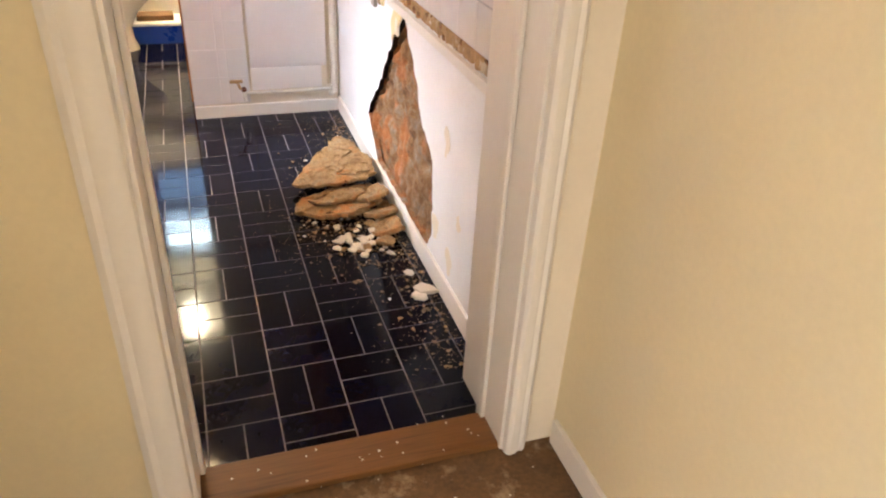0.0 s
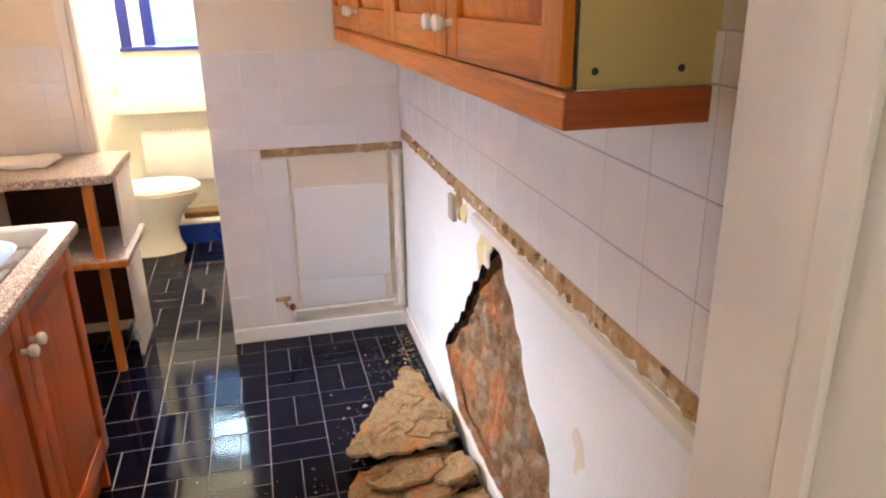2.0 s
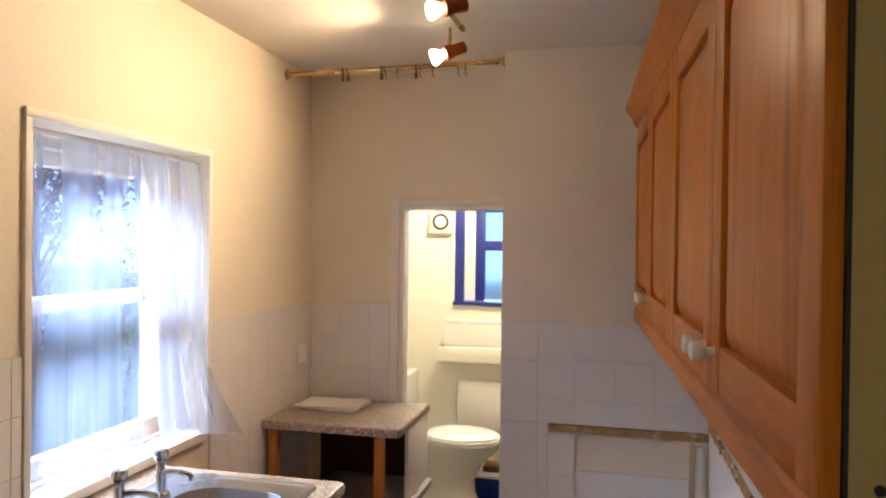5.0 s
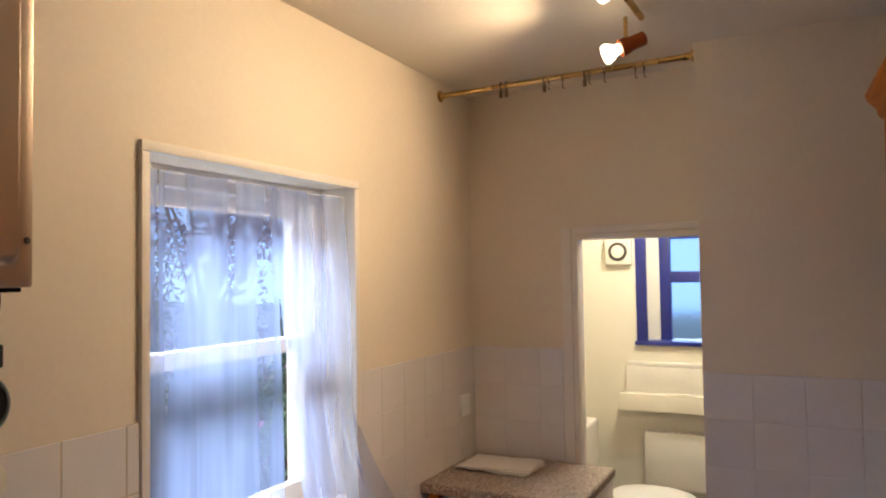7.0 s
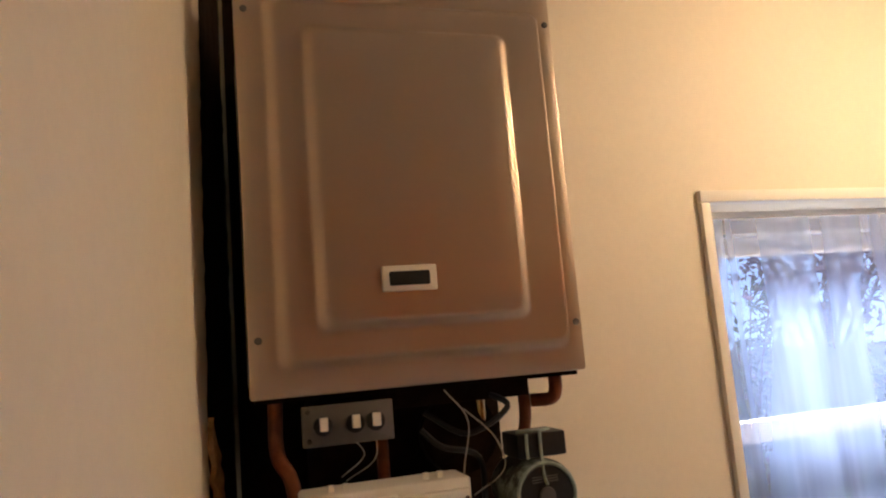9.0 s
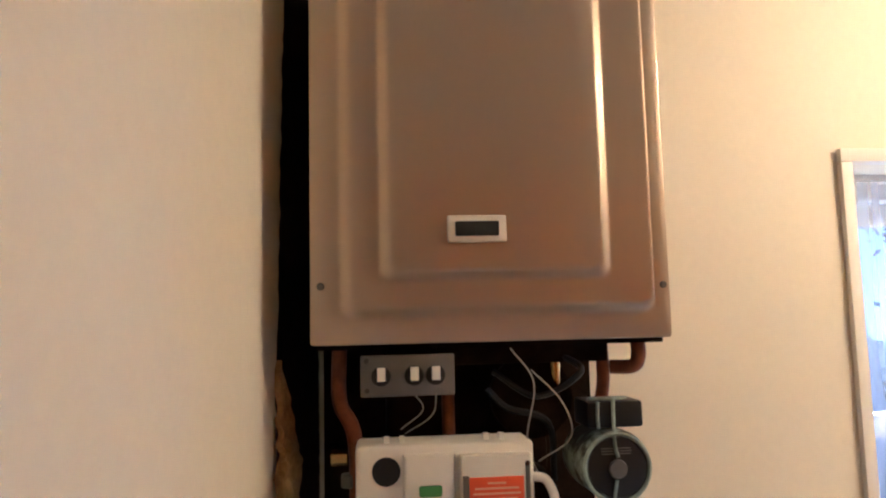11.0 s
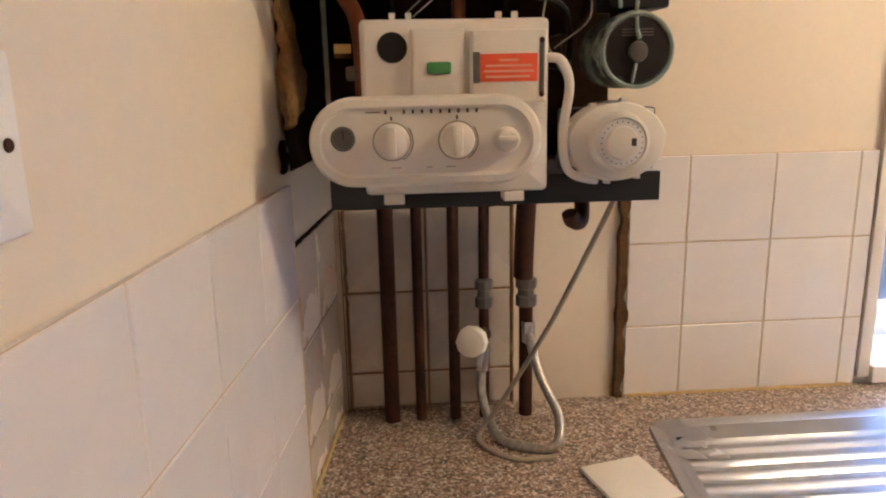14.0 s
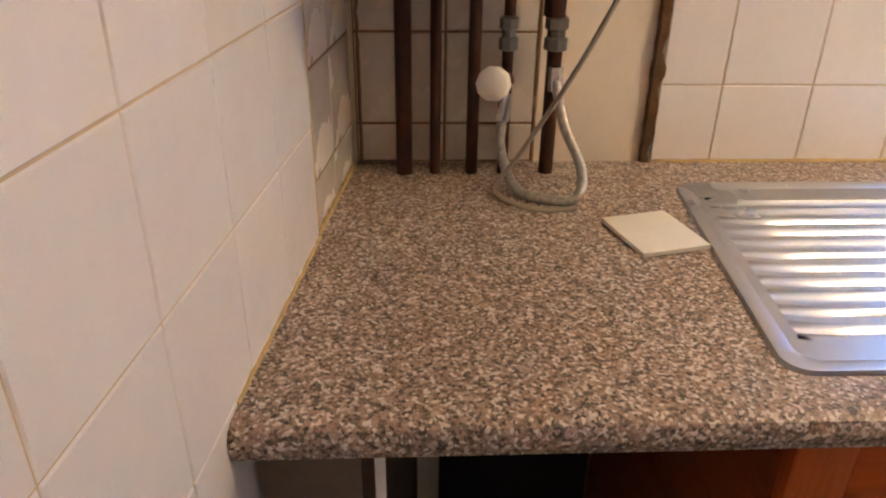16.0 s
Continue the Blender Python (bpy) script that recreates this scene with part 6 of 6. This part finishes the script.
for x, y, s in ((0.93, 2.50, 0.10), (0.95, 2.62, 0.09), (0.90, 2.40, 0.08), (0.97, 2.72, 0.07), (0.88, 2.55, 0.07)):
    lump(x, y, s, 1)
for _ in range(25):
    lump(rng.uniform(0.55, 0.98), rng.uniform(3.05, 3.85), rng.uniform(0.006, 0.018), rng.choice((1, 3, 7, 5, 0)))

grit = bmesh.new()
for k in range(2600):
    y = rng.uniform(1.6, 3.88) if k % 3 else rng.gauss(2.55, 0.22)
    x = 0.995 - abs(rng.gauss(0, 0.30 if k % 3 == 0 else 0.09 if k % 3 == 1 else 0.16))
    if x < 0.2:
        continue
    s = rng.uniform(0.0008, 0.0036)
    p = Vector((x, y, 0.0003))
    a = rng.uniform(0, 6.28)
    vs = [grit.verts.new(p + Vector((s * math.cos(a + k * 2.09) * rng.uniform(0.6, 1.2), s * math.sin(a + k * 2.09), 0))) for k in range(3)] + [grit.verts.new(p + Vector((0, 0, s * 0.8)))]
    for q in ((0, 1, 3), (1, 2, 3), (2, 0, 3)):
        grit.faces.new([vs[i] for i in q])
tagged(part("plaster_grit", grit, GRIT, None, "fine brown and pale plaster grit scattered over the floor", False), category="debris", kind="stuff")
dust = bmesh.new()
for k in range(700):
    y = rng.uniform(1.6, 3.85) if k % 2 else rng.gauss(2.62, 0.22)
    x = 0.99 - abs(rng.gauss(0, 0.07)) if k % 2 else rng.gauss(0.76, 0.10)
    r0 = rng.uniform(0.003, 0.010)
    c = dust.verts.new((x, y, 0.0022))
    rim = [dust.verts.new((min(1.0, x + r0 * rng.uniform(0.4, 1.2) * math.cos(2 * math.pi * i / 11)), y + r0 * rng.uniform(0.4, 1.2) * math.sin(2 * math.pi * i / 11), 0.0006 + 0.00001 * k)) for i in range(11)]
    for i in range(11):
        dust.faces.new((c, rim[i], rim[(i + 1) % 11]))
tagged(part("plaster_dust", dust, DUST, None, "brown plaster dust lying along the skirting", False), category="debris", kind="stuff")
grit2 = bmesh.new()
for _ in range(160):
    s = rng.uniform(0.002, 0.006)
    p = Vector((rng.uniform(0.15, 1.05), rng.uniform(0.3, 1.4), 0.0165))
    if p.y < HALLF:
        p.z = -0.0035
    vs = [grit2.verts.new(p + Vector((s * math.cos(k * 2.09), s * math.sin(k * 2.09), 0))) for k in range(3)] + [grit2.verts.new(p + Vector((0, 0, s * 0.8)))]
    for q in ((0, 1, 3), (1, 2, 3), (2, 0, 3)):
        grit2.faces.new([vs[i] for i in q])
tagged(part("threshold_grit", grit2, CHALK, None, "pale grit on the threshold and hall floor", False), category="debris", kind="stuff")

# ---- tiles, last ----
tile_cache = {}


def tile_mesh(w, h, d, bevel, material, key):
    k = (round(w, 4), round(h, 4), key, material.name)
    if k not in tile_cache:
        b = bmesh.new()
        e = bevel
        loft([[(x, y, zz) for x, y in ((-w / 2 + i, -h / 2 + i), (w / 2 - i, -h / 2 + i), (w / 2 - i, h / 2 - i), (-w / 2 + i, h / 2 - i))] for i, zz in ((0, 0), (0, d - e), (e, d))], cap0=False, bm=b)
        tile_cache[k] = mesh_of("tile", b, material)
    return tile_cache[k]


def tile_wall(parent, origin, u, n, u0, u1, z0, z1, anchor_u, anchor_z, size=0.152, skip=None, key="wall", material=None, grout=None, gap=0.0018):
    """Square tiles on a wall: u runs along it, n points into the room; joints pass through anchor_u and anchor_z."""
    origin, u, n = Vector(origin), Vector(u), Vector(n)
    rot = Matrix((u, Vector((0, 0, 1)), n)).transposed().to_4x4()
    g = gap
    back = bmesh.new()
    cells = []
    i0, i1 = math.floor((u0 - anchor_u) / size + 1e-4), math.ceil((u1 - anchor_u) / size - 1e-4)
    k0, k1 = math.floor((z0 - anchor_z) / size + 1e-4), math.ceil((z1 - anchor_z) / size - 1e-4)
    for i in range(i0, i1):
        for k in range(k0, k1):
            a, c = max(u0, anchor_u + i * size), min(u1, anchor_u + (i + 1) * size)
            e, f = max(z0, anchor_z + k * size), min(z1, anchor_z + (k + 1) * size)
            if c - a < 0.012 or f - e < 0.012 or (skip and skip((a + c) / 2, (e + f) / 2)):
                continue
            me = tile_mesh(c - a - g, f - e - g, 0.0065, 0.0014, material or TILE, key)
            o = new("tile", me)
            p = origin + u * ((a + c) / 2) + n * 0.0008
            o.matrix_world = Matrix.Translation((p.x, p.y, (e + f) / 2)) @ rot
            o.parent = parent
            q = [origin + u * s + n * 0.0058 for s in (a, c)]
            back.faces.new([back.verts.new((v.x, v.y, zz)) for v, zz in ((q[0], e), (q[1], e), (q[1], f), (q[0], f))])
    part("grout", back, grout or PALEGROUT, parent, "cream tile grout", False)


SLEN = (S1 - S0).length
tile_wall(wall_west, (WEST, 0, 0), (0, 1, 0), (1, 0, 0), 1.623, 1.905, WT + 0.002, 1.250, 1.905, 1.250, size=0.142, gap=0.004, key="old", material=OLDTILE, grout=BROWNGROUT)
tile_wall(wall_west, (WEST, 0, 0), (0, 1, 0), (1, 0, 0), 2.104, WY0 - 0.02, WT + 0.002, 1.322, 2.203, 1.322, size=0.147, grout=GROUT)
tile_wall(wall_west, (WEST, 0, 0), (0, 1, 0), (1, 0, 0), WY1 + 0.022, DOORWALL - 0.001, 0.60, 1.322, 4.268, 1.322, gap=0.0011)
# newer tiles laid over the old ones, and the old strip left bare in the corner
tile_wall(wall_south, S0, SDIR, NN, 0.004, 0.600, 0.40, 1.331, 0.173, 1.331, size=0.142, grout=GROUT)
tile_wall(wall_south, S0 - NN * 0.005, SDIR, NN, 0.603, SLEN - 0.008, WT + 0.002, 1.250, SLEN - 0.008, 1.250, size=0.142, gap=0.004, key="old", material=OLDTILE, grout=BROWNGROUT)
tile_wall(wall_east, (EAST, 0, 0), (0, 1, 0), (-1, 0, 0), SOUTH + 0.02, BOXF - 0.008, 0.952, 1.46, 1.848, 1.24, grout=EASTGROUT, gap=0.0024)
box_wall = bpy.data.objects["wall_box"]
tile_wall(box_wall, (0, BOXF, 0), (1, 0, 0), (0, -1, 0), BOXL + 0.001, EAST - 0.008, 0.89, 1.292, 0.207, 1.292, gap=0.0011)
tile_wall(box_wall, (0, BOXF, 0), (1, 0, 0), (0, -1, 0), BOXL + 0.001, 0.402, 0.07, 0.8895, 0.207, 1.292, gap=0.0011)
tile_wall(box_wall, (0, BOXF, 0), (1, 0, 0), (0, -1, 0), 0.4025, 0.52, 0.07, 0.85, 0.207, 1.292, gap=0.0011)
tile_wall(bpy.data.objects["wall_north"], (0, DOORWALL, 0), (1, 0, 0), (0, -1, 0), WEST + 0.008, -0.362, 0.87, 1.322, -0.765, 1.322, gap=0.0011)

# floor: basket weave, pairs of long tiles that turn in every second cell, laid slightly askew
MX, MY = 0.2025, 0.2105
FXA, FYA = 0.558, 2.166
LAID = Matrix.Translation((FXA, FYA, 0)) @ Matrix.Rotation(radians(0.6), 4, "Z")
JOINT = 0.0042
long_tile = tile_mesh(MX - JOINT, MY / 2 - JOINT, 0.006, 0.0008, FLOORTILE, "floor")
tall_tile = tile_mesh(MX / 2 - JOINT, MY - JOINT, 0.006, 0.0008, FLOORTILE, "floor")
rest = bmesh.new()


def floor_tile(u, v, turned, single):
    if single:
        o = new("floor_tile", tall_tile if turned else long_tile)
        o.matrix_world = LAID @ Matrix.Translation((u, v, -0.006))
        o.parent = floor
    else:
        w, h = (MX / 2 - JOINT, MY - JOINT) if turned else (MX - JOINT, MY / 2 - JOINT)
        loft([[LAID @ Vector((u + sx * (w / 2 - i), v + sy * (h / 2 - i), zz)) for sx, sy in ((-1, -1), (1, -1), (1, 1), (-1, 1))] for i, zz in ((0, -0.006), (0, -0.0008), (0.0008, 0.0))], cap0=False, bm=rest)


for i in range(-7, 3):
    for k in range(-4, 19):
        u, v = (i + 0.5) * MX, (k + 0.5) * MY
        x, y = FXA + u, FYA + v
        if x < WEST - 0.05 or x > EAST + 0.05 or y < 1.31 or y > BACK + 0.05:
            continue
        turned = (i + k) % 2 == 0
        for d in (-1, 1):
            p = (u + d * MX / 4, v) if turned else (u, v + d * MY / 4)
            floor_tile(*p, turned, 1.3 < y < 4.3 and x > -0.32)
tagged(part("floor_tiles_far", rest, FLOORTILE, floor, "glossy navy-black floor tiles", False), kind="stuff")
